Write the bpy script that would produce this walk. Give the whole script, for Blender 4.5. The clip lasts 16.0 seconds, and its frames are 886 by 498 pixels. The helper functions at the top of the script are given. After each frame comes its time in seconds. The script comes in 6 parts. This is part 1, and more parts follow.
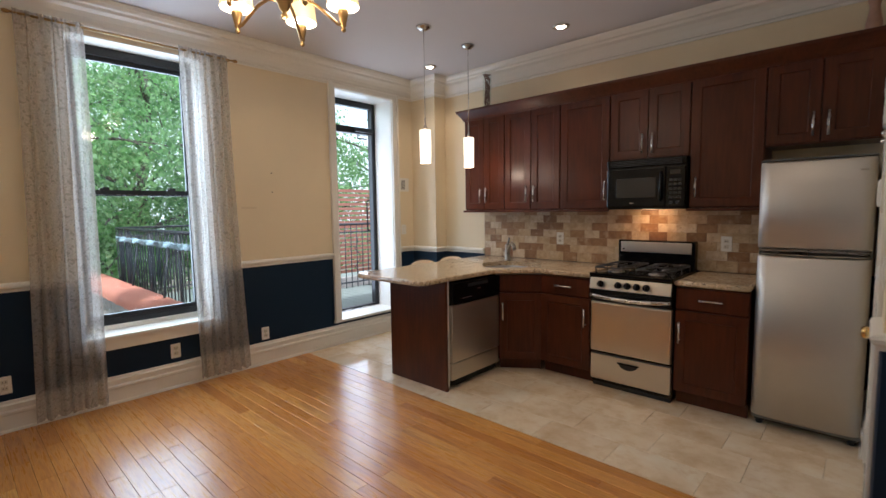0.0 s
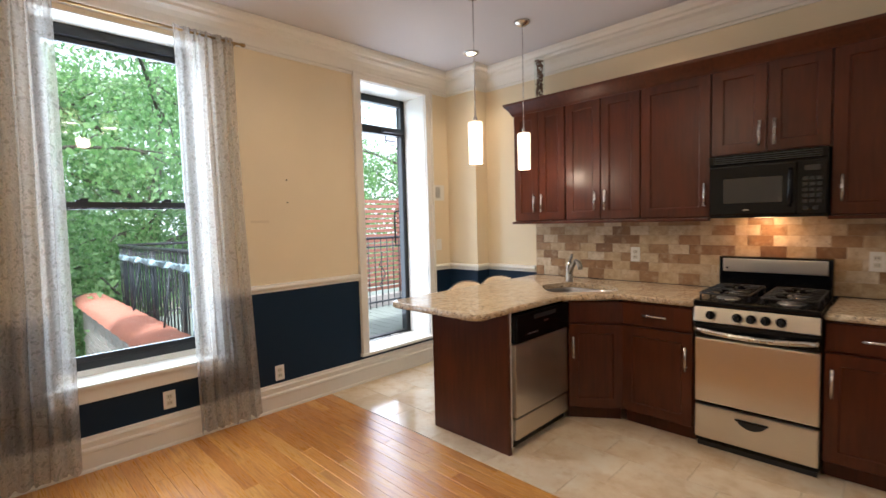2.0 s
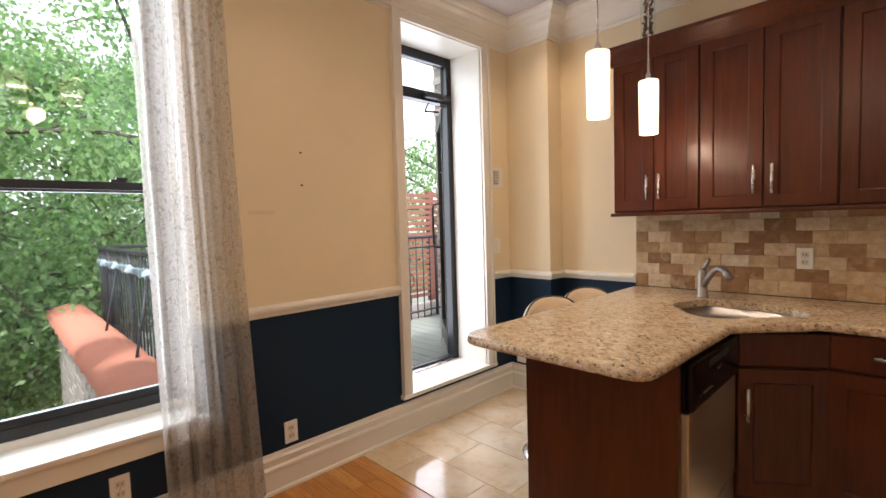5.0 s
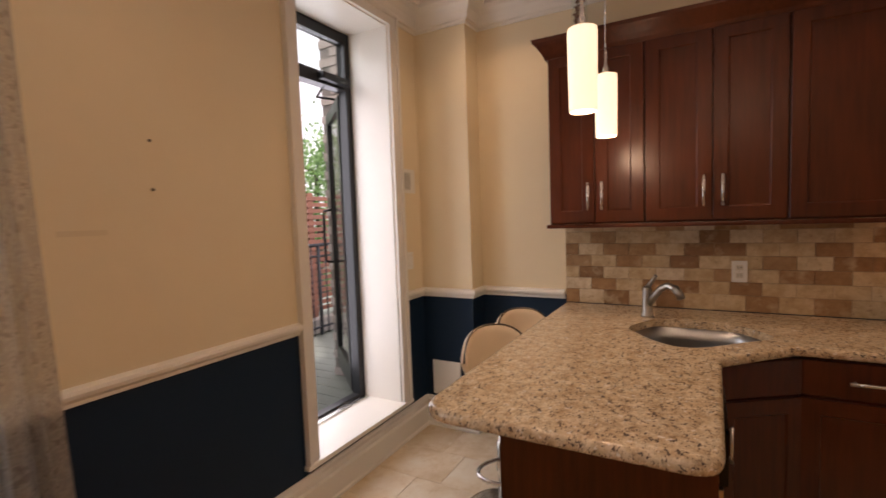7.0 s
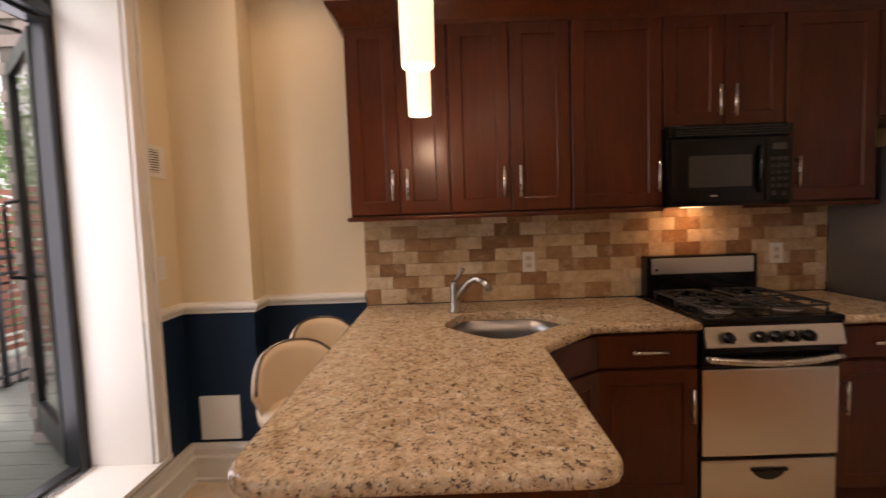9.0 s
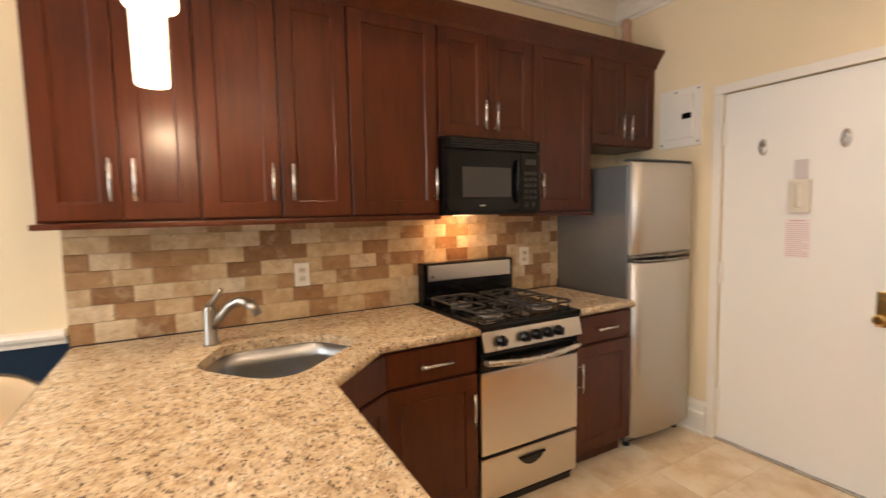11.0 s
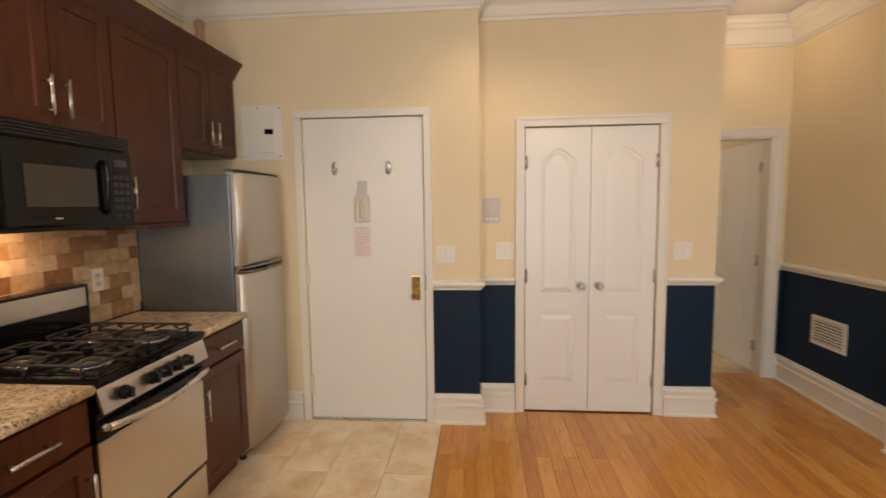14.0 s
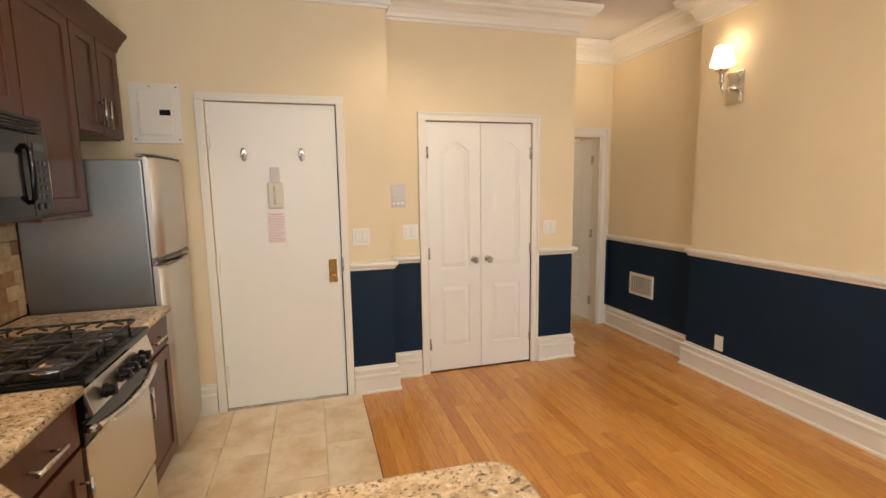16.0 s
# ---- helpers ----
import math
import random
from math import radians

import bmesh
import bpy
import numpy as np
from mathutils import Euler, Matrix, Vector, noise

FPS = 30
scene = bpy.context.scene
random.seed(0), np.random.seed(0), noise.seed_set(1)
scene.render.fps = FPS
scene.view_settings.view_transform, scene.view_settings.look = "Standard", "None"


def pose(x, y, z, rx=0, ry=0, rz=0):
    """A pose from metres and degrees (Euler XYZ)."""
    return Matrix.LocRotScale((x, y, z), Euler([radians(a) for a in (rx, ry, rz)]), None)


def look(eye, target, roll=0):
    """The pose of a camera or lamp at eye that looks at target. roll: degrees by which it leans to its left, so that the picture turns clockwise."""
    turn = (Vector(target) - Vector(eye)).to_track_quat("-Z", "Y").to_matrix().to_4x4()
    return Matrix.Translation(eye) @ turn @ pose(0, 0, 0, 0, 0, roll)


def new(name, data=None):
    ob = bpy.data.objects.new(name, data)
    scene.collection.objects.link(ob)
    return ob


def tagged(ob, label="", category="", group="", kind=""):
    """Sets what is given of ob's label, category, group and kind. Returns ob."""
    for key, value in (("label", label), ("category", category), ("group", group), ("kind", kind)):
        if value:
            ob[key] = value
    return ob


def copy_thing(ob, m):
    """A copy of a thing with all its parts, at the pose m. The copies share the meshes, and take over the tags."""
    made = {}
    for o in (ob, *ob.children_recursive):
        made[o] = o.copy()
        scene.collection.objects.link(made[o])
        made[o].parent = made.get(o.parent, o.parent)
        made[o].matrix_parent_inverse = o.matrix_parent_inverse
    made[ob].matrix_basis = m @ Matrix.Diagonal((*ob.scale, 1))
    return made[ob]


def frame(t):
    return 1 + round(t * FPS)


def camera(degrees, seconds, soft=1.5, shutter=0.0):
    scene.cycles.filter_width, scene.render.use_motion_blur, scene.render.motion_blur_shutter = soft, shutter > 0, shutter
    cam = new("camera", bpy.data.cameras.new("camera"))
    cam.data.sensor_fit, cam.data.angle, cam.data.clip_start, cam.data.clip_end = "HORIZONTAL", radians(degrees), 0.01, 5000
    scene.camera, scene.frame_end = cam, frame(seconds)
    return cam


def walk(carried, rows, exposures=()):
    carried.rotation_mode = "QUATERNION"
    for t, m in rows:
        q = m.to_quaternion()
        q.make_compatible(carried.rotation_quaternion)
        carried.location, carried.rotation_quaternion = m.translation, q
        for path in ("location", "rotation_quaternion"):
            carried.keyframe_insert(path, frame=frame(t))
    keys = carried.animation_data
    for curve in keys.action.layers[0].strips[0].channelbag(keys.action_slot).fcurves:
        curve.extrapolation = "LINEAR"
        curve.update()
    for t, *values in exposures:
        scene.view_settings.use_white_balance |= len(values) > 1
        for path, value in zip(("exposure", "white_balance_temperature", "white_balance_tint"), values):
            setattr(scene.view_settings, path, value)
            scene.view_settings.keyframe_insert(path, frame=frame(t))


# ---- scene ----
cam = camera(87.7, 16.0, shutter=0.6)
PATH = [
    (0, (0.535, -0.197, 1.419), (-0.817, 1.266, 1.246), -0.8),
    (0.5, (0.397, -0.125, 1.416), (-0.964, 1.331, 1.246), -1.1),
    (1, (0.222, -0.051, 1.43), (-1.145, 1.402, 1.28), -1.2),
    (1.5, (0.024, 0.079, 1.42), (-1.355, 1.521, 1.287), -1.4),
    (2, (-0.179, 0.189, 1.428), (-1.584, 1.608, 1.304), -1.5),
    (2.5, (-0.401, 0.292, 1.418), (-1.829, 1.687, 1.296), -1.6),
    (3, (-0.598, 0.367, 1.408), (-2.033, 1.756, 1.294), -1.6),
    (3.5, (-0.749, 0.418, 1.4), (-2.189, 1.801, 1.282), -1.7),
    (4, (-0.92, 0.494, 1.376), (-2.367, 1.869, 1.264), -1.7),
    (4.2, (-0.975, 0.544, 1.372), (-2.434, 1.907, 1.262), -1.9),
    (6.5, (-1.774, 0.873, 1.440), (-2.924, 2.504, 1.300), -1.7),
    (7, (-1.863, 0.955, 1.465), (-2.832, 2.699, 1.327), -2.0),
    (7.5, (-1.957, 1.055, 1.438), (-2.72, 2.901, 1.317), -1.8),
    (8, (-2.087, 1.118, 1.452), (-2.579, 3.052, 1.32), -1.8),
    (8.5, (-2.128, 1.206, 1.416), (-2.386, 3.184, 1.28), -1.9),
    (9, (-2.149, 1.261, 1.378), (-2.153, 3.257, 1.248), -2.0),
    (11.5, (-2.186, 1.59, 1.438), (-0.957, 3.158, 1.258), -1.1),
    (12, (-2.219, 1.632, 1.459), (-0.74, 2.963, 1.261), -1.1),
    (12.5, (-2.284, 1.747, 1.461), (-0.574, 2.766, 1.275), -0.8),
    (13, (-2.297, 1.863, 1.471), (-0.419, 2.523, 1.283), -0.7),
    (13.5, (-2.345, 1.893, 1.46), (-0.394, 2.295, 1.286), -0.8),
    (14, (-2.435, 1.937, 1.469), (-0.45, 2.097, 1.286), -0.7),
    (14.5, (-2.516, 2.035, 1.481), (-0.53, 1.96, 1.264), -0.8),
    (15, (-2.612, 2.167, 1.489), (-0.642, 1.921, 1.245), -0.8),
    (15.5, (-2.640, 2.351, 1.483), (-0.691, 1.914, 1.234), -0.8),
    (16, (-2.694, 2.489, 1.491), (-0.786, 1.95, 1.229), -0.9),
]
EXPOSURES = [(0.0, 0.57, 5450, 13), (0.5, 0.99, 5500, 13), (1.5, 1.05, 5600, 13), (3.5, 1.0, 5850, 16), (4.2, 0.95, 6000, 18), (6.5, 0.42, 6800, 26), (7.0, 0.24, 6900, 29), (9.0, 0.38, 7000, 30),
             (11.3, 1.58, 6650, 15), (12.5, 1.62, 6600, 13), (13.5, 1.22, 6600, 13), (15.5, 1.12, 6600, 14), (16.0, 1.36, 6600, 13)]
SKY, SUN, WIN_W, DOOR_W, CAN_W, HALL_W, CHAND_W, PEND_W, PEND_E = 0.24, 3.2, 26.0, 12.0, 9.5, 0.9, 3.6, 2.9, 0.95
walk(cam, [(t, look(eye, target, roll)) for t, eye, target, roll in PATH], EXPOSURES)

# ---- daylight and lamps ----
world = bpy.data.worlds.new("sky")
scene.world = world
world.use_nodes = True
wn = world.node_tree.nodes
sky = wn.new("ShaderNodeTexSky")
sky.sky_type, sky.sun_disc = "NISHITA", False
sky.sun_elevation, sky.sun_rotation = radians(63), radians(129)
sky.air_density, sky.dust_density = 0.7, 6.0
haze = wn.new("ShaderNodeMix")
haze.data_type = "RGBA"
haze.inputs["Factor"].default_value = 0.8
haze.inputs["B"].default_value = (6.5, 6.6, 6.7, 1)
world.node_tree.links.new(sky.outputs[0], haze.inputs["A"])
world.node_tree.links.new(haze.outputs["Result"], wn["Background"].inputs["Color"])
wn["Background"].inputs["Strength"].default_value = SKY

WARM, AMBER, DAY = (1.0, 0.74, 0.46), (1.0, 0.50, 0.19), (0.86, 0.94, 1.0)


def lamp(name, kind, power, colour, m, size=0.05, size_y=None, spot=None):
    data = bpy.data.lights.new(name, kind)
    data.energy, data.color = power, colour
    if kind == "AREA":
        data.shape, data.size, data.size_y = "RECTANGLE", size, size_y or size
    elif kind == "SUN":
        data.angle = radians(size)
    else:
        data.shadow_soft_size = size
    if spot:
        data.spot_size, data.spot_blend = radians(spot), 0.6
    ob = new(name, data)
    ob.matrix_basis = m
    return ob


lamp("sun", "SUN", SUN, (1.0, 0.95, 0.86), look((10, -8, 25), (0, 0, 0)), 4)
lamp("window_daylight", "AREA", WIN_W, DAY, look((-3.98, 0.89, 1.62), (0, 0.89, 1.3)), 0.84, 2.05)
lamp("door_daylight", "AREA", DOOR_W, DAY, look((-4.02, 2.98, 1.5), (0, 2.6, 1.2)), 0.70, 2.2)
# three recessed lights, then an added fill spot at x 0 without a fixture
for cx, cy, share in ((-2.906, 3.363, 1.0), (-1.40, 3.36, 1.5), (-2.84, 1.753, 0.4), (0.0, 1.75, 0.75)):
    lamp("recessed_lamp", "SPOT", CAN_W * share, WARM, look((cx, cy, 2.875), (cx, cy, 0)), 0.04, spot=130)
# unseen fill points added to brighten the hall and the room beyond; no fixtures
lamp("hall_lamp", "POINT", HALL_W, WARM, pose(1.15, -0.1, 2.6), 0.06)
lamp("bathroom_lamp", "POINT", 1.6 * HALL_W, WARM, pose(2.3, 0.3, 2.3), 0.08)
lamp("chandelier_lamp", "POINT", CHAND_W, WARM, pose(-1.595, 1.0, 2.30), 0.06)
for py in (2.57, 3.16):
    lamp("pendant_lamp", "POINT", PEND_W, WARM, pose(-2.21, py, 1.77), 0.04)
lamp("sconce_lamp", "POINT", 0.45, WARM, pose(0.02, -0.35, 2.47), 0.04)
lamp("hood_lamp", "AREA", 0.8, AMBER, look((-0.80, 3.74, 1.388), (-0.80, 3.86, 1.0)), 0.12, 0.05)

# ---- materials ----


def nodes_of(name):
    m = bpy.data.materials.new(name)
    m.use_nodes = True
    return m, m.node_tree.nodes, m.node_tree.links, m.node_tree.nodes["Principled BSDF"]


def mixed(n, l, fac, a, b, kind="MIX"):
    mx = n.new("ShaderNodeMix")
    mx.data_type, mx.blend_type = "RGBA", kind
    for sock, v in ((mx.inputs["Factor"], fac), (mx.inputs["A"], a), (mx.inputs["B"], b)):
        if isinstance(v, (int, float)):
            sock.default_value = v
        elif isinstance(v, tuple):
            sock.default_value = (*v, 1)
        else:
            l.new(v, sock)
    return mx.outputs["Result"]


def coords(n, l, scale=(1, 1, 1), shift=False, rot=(0, 0, 0)):
    c = n.new("ShaderNodeTexCoord")
    mp = n.new("ShaderNodeMapping")
    mp.inputs["Scale"].default_value = scale
    mp.inputs["Rotation"].default_value = rot
    l.new(c.outputs["Object"], mp.inputs["Vector"])
    if shift:
        oi = n.new("ShaderNodeObjectInfo")
        mul = n.new("ShaderNodeMath")
        mul.operation = "MULTIPLY"
        mul.inputs[1].default_value = 37.0
        l.new(oi.outputs["Random"], mul.inputs[0])
        comb = n.new("ShaderNodeCombineXYZ")
        for k in range(3):
            l.new(mul.outputs[0], comb.inputs[k])
        l.new(comb.outputs[0], mp.inputs["Location"])
    return mp.outputs["Vector"]


def noised(n, l, vec, scale, detail=4, rough=0.55):
    t = n.new("ShaderNodeTexNoise")
    t.inputs["Scale"].default_value, t.inputs["Detail"].default_value, t.inputs["Roughness"].default_value = scale, detail, rough
    l.new(vec, t.inputs["Vector"])
    return t.outputs["Fac"]


def ramp(n, l, fac, stops, constant=False):
    r = n.new("ShaderNodeValToRGB")
    r.color_ramp.interpolation = "CONSTANT" if constant else "LINEAR"
    els = r.color_ramp.elements
    while len(els) < len(stops):
        els.new(0.5)
    for e, (p, c) in zip(els, stops):
        e.position = p
        e.color = (*c, 1) if isinstance(c, tuple) else (c, c, c, 1)
    l.new(fac, r.inputs["Fac"])
    return r.outputs["Color"]


def bumped(n, l, b, height, strength, distance=0.01):
    bp = n.new("ShaderNodeBump")
    bp.inputs["Strength"].default_value, bp.inputs["Distance"].default_value = strength, distance
    l.new(height, bp.inputs["Height"])
    l.new(bp.outputs["Normal"], b.inputs["Normal"])


def plain(name, colour, rough=0.5, metal=0.0, vary=0.12, scale=6.0, bump=0.1, fine=160.0, coat=0.0, stretch=(1, 1, 1), spec=0.5):
    m, n, l, b = nodes_of(name)
    v = coords(n, l, stretch)
    big = noised(n, l, v, scale)
    small = noised(n, l, v, fine, 3)
    dark = tuple(c * (1 - vary) for c in colour)
    lite = tuple(min(1, c * (1 + vary * 0.6)) for c in colour)
    base = mixed(n, l, big, dark, lite)
    l.new(base, b.inputs["Base Color"])
    rr = n.new("ShaderNodeMapRange")
    rr.inputs["To Min"].default_value, rr.inputs["To Max"].default_value = rough * 0.85, min(1, rough * 1.15)
    l.new(big, rr.inputs["Value"])
    l.new(rr.outputs[0], b.inputs["Roughness"])
    b.inputs["Metallic"].default_value = metal
    b.inputs["Coat Weight"].default_value = coat
    b.inputs["Specular IOR Level"].default_value = spec
    if bump:
        bumped(n, l, b, small, bump, 0.003)
    return m


CREAM = plain("cream_wall_paint", (0.80, 0.68, 0.47), 0.55, vary=0.09, scale=1.6, bump=0.25, fine=220)
NAVY = plain("navy_wall_paint", (0.0048, 0.0195, 0.045), 0.6, vary=0.12, scale=1.5, bump=0.25, fine=220, spec=0.25)
TRIM = plain("white_trim_paint", (0.80, 0.77, 0.70), 0.35, vary=0.04, scale=3, bump=0.06)
DOOR_WHITE = plain("white_door_paint", (0.84, 0.83, 0.79), 0.35, vary=0.04, scale=2, bump=0.12, fine=90)
CEIL = plain("ceiling_paint", (0.63, 0.60, 0.60), 0.8, vary=0.04, scale=1, bump=0.15)
PLASTIC = plain("white_plastic", (0.82, 0.80, 0.74), 0.35, vary=0.02, bump=0)
BEIGE_PLASTIC = plain("beige_plastic", (0.66, 0.62, 0.52), 0.4, vary=0.04, bump=0)
BLACK = plain("black_enamel", (0.004, 0.004, 0.0045), 0.12, vary=0.2, bump=0.02, spec=0.25)
BLACK_MATT = plain("black_cast_iron", (0.015, 0.015, 0.016), 0.55, vary=0.3, bump=0.3)
FRAME_BLACK = plain("black_window_paint", (0.012, 0.014, 0.016), 0.38, vary=0.2, bump=0.1)
CHROME = plain("brushed_nickel", (0.62, 0.60, 0.57), 0.27, 1.0, vary=0.05, bump=0)
NICKEL = plain("dull_brushed_nickel", (0.36, 0.34, 0.31), 0.30, 1.0, vary=0.08, bump=0)
DARK_CHROME = plain("dark_chrome", (0.22, 0.20, 0.18), 0.15, 1.0, vary=0.05, bump=0)
BURNER = plain("dull_burner_metal", (0.20, 0.20, 0.21), 0.4, 1.0, vary=0.2, bump=0.1)
BRASS = plain("antique_brass", (0.42, 0.27, 0.11), 0.30, 1.0, vary=0.15, bump=0.05)
GOLD = plain("polished_brass", (0.75, 0.52, 0.20), 0.18, 1.0, vary=0.08, bump=0)
IRON = plain("black_iron_railing", (0.02, 0.024, 0.03), 0.5, vary=0.3, bump=0.2)
TERRA = plain("terracotta_coping", (0.52, 0.20, 0.13), 0.7, vary=0.25, scale=9, bump=0.4)
STONE = plain("grey_render", (0.36, 0.34, 0.31), 0.9, vary=0.5, scale=14, bump=0.8, fine=60)
DECK = plain("weathered_deck_board", (0.20, 0.23, 0.20), 0.7, vary=0.3, scale=4, bump=0.4, stretch=(1, 8, 1))
REDWOOD = plain("red_brown_fence_wood", (0.30, 0.12, 0.075), 0.6, vary=0.3, scale=5, bump=0.3, stretch=(1, 0.3, 6))
BRICKM = plain("grey_brown_brick", (0.40, 0.36, 0.33), 0.85, vary=0.3, scale=12, bump=0.6)
MORTAR = plain("grey_mortar", (0.21, 0.195, 0.18), 0.9, vary=0.2, bump=0.4)
BARK = plain("grey_bark", (0.10, 0.085, 0.07), 0.9, vary=0.4, scale=8, bump=0.8, fine=40)
SOIL = plain("leaf_littered_soil", (0.10, 0.085, 0.05), 0.95, vary=0.5, scale=1.2, bump=0.6)
LEATHER = plain("cream_leatherette", (0.72, 0.58, 0.40), 0.4, vary=0.06, scale=8, bump=0.2, fine=240)
PAPER = plain("pink_printed_paper", (0.84, 0.76, 0.75), 0.7, vary=0.05, bump=0)
INK = plain("printed_ink", (0.66, 0.45, 0.46), 0.7, vary=0.05, bump=0)
GREY_PLATE = plain("grey_intercom_plate", (0.58, 0.54, 0.53), 0.35, vary=0.05, bump=0)
# near-black that paints in the shade inside gaps, slots and vents
GAP_SHADE = plain("recess_shade", (0.01, 0.009, 0.008), 0.8, vary=0.1, bump=0)
GROUT = plain("sand_grout", (0.44, 0.34, 0.23), 0.85, vary=0.1, bump=0.2)
SUBFLOOR = plain("dark_floor_gap", (0.20, 0.09, 0.035), 0.8, vary=0.2, bump=0.1)
PAVER = plain("tile_grout", (0.58, 0.47, 0.33), 0.8, vary=0.1, bump=0.1)
POTPOURRI = plain("brown_nutshells", (0.20, 0.10, 0.06), 0.7, vary=0.7, scale=40, bump=0.8, fine=50)
FIGURINE = plain("pale_pink_ceramic", (0.50, 0.30, 0.22), 0.4, vary=0.35, scale=25, bump=0.3, fine=40)
SCUFF = plain("grey_scuff", (0.72, 0.60, 0.41), 0.7, vary=0.2, bump=0)
HOLE = plain("dark_nail", (0.12, 0.09, 0.06), 0.6, vary=0.1, bump=0)


def steel_mat(name, colour, rough, stretch):
    m, n, l, b = nodes_of(name)
    v = coords(n, l, stretch)
    streak = noised(n, l, v, 30, 3)
    cloud = noised(n, l, coords(n, l), 1.6, 2)
    l.new(mixed(n, l, streak, tuple(c * 0.86 for c in colour), colour), b.inputs["Base Color"])
    b.inputs["Metallic"].default_value = 1.0
    rr = n.new("ShaderNodeMapRange")
    rr.inputs["To Min"].default_value, rr.inputs["To Max"].default_value = rough * 0.8, rough * 1.2
    l.new(cloud, rr.inputs["Value"])
    l.new(rr.outputs[0], b.inputs["Roughness"])
    b.inputs["Anisotropic"].default_value = 0.5
    bumped(n, l, b, streak, 0.06, 0.002)
    return m


STEEL = steel_mat("brushed_stainless_steel", (0.72, 0.67, 0.60), 0.30, (1, 1, 40))
FRIDGE_STEEL = steel_mat("satin_silver_door", (0.60, 0.575, 0.535), 0.46, (1, 1, 40))
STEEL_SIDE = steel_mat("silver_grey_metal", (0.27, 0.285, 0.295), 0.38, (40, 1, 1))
SINK_STEEL = steel_mat("sink_steel", (0.38, 0.385, 0.385), 0.30, (30, 30, 1))


def wood_floor():
    m, n, l, b = nodes_of("oak_floor_board")
    oi = n.new("ShaderNodeObjectInfo")
    v = coords(n, l, (1.6, 26, 10), True)
    grain = noised(n, l, v, 3.2, 6, 0.62)
    wave = noised(n, l, coords(n, l, (0.9, 7, 4), True), 2.2, 3)
    tone = ramp(n, l, oi.outputs["Random"], [(0.0, (0.52, 0.215, 0.043)), (0.15, (0.62, 0.28, 0.060)), (0.6, (0.68, 0.32, 0.072)), (0.88, (0.75, 0.40, 0.11)), (1.0, (0.56, 0.24, 0.05))])
    dark = mixed(n, l, 1.0, tone, (0.72, 0.59, 0.46), "MULTIPLY")
    c = mixed(n, l, ramp(n, l, grain, [(0.34, 0.0), (0.56, 1.0)]), dark, tone)
    c = mixed(n, l, ramp(n, l, wave, [(0.60, 0.0), (0.74, 0.55)]), c, (0.33, 0.13, 0.04))
    l.new(c, b.inputs["Base Color"])
    l.new(ramp(n, l, grain, [(0.2, 0.33), (0.8, 0.24)]), b.inputs["Roughness"])
    b.inputs["Coat Weight"].default_value, b.inputs["Coat Roughness"].default_value = 0.25, 0.2
    bumped(n, l, b, grain, 0.05, 0.002)
    return m


def stone_tile(name, stops, rough, scale, use_random=0.35):
    m, n, l, b = nodes_of(name)
    oi = n.new("ShaderNodeObjectInfo")
    v = coords(n, l, (1, 1, 1), True)
    cloud = noised(n, l, v, scale, 8, 0.62)
    vein = noised(n, l, v, scale * 2.7, 6, 0.7)
    c = ramp(n, l, cloud, stops)
    tint = ramp(n, l, oi.outputs["Random"], [(0, (1 - use_random * 0.5,) * 3), (1, (1.0, 1.0, 1.0))])
    c = mixed(n, l, 1.0, c, tint, "MULTIPLY")
    c = mixed(n, l, ramp(n, l, vein, [(0.52, 0.0), (0.66, 0.60)]), c, stops[0][1])
    l.new(c, b.inputs["Base Color"])
    b.inputs["Roughness"].default_value = rough
    bumped(n, l, b, vein, 0.06, 0.002)
    return m


def splash_tile(name, stops):
    """Tumbled travertine; stops set the tones that single tiles take."""
    m, n, l, b = nodes_of(name)
    oi = n.new("ShaderNodeObjectInfo")
    tone = ramp(n, l, oi.outputs["Random"], stops)
    v = coords(n, l, (1, 1, 1), True)
    cloud = noised(n, l, v, 17, 8, 0.68)
    c = mixed(n, l, ramp(n, l, cloud, [(0.35, 0.0), (0.62, 1.0)]), mixed(n, l, 1.0, tone, (0.70, 0.62, 0.54), "MULTIPLY"), tone)
    blot = noised(n, l, v, 9, 3, 0.6)
    c = mixed(n, l, ramp(n, l, blot, [(0.56, 0.0), (0.70, 0.45)]), c, (0.66, 0.55, 0.38))
    pits = noised(n, l, v, 60, 3)
    c = mixed(n, l, ramp(n, l, pits, [(0.62, 0.0), (0.70, 0.5)]), c, (0.20, 0.12, 0.07))
    l.new(c, b.inputs["Base Color"])
    b.inputs["Roughness"].default_value = 0.42
    bumped(n, l, b, pits, 0.15, 0.003)
    return m


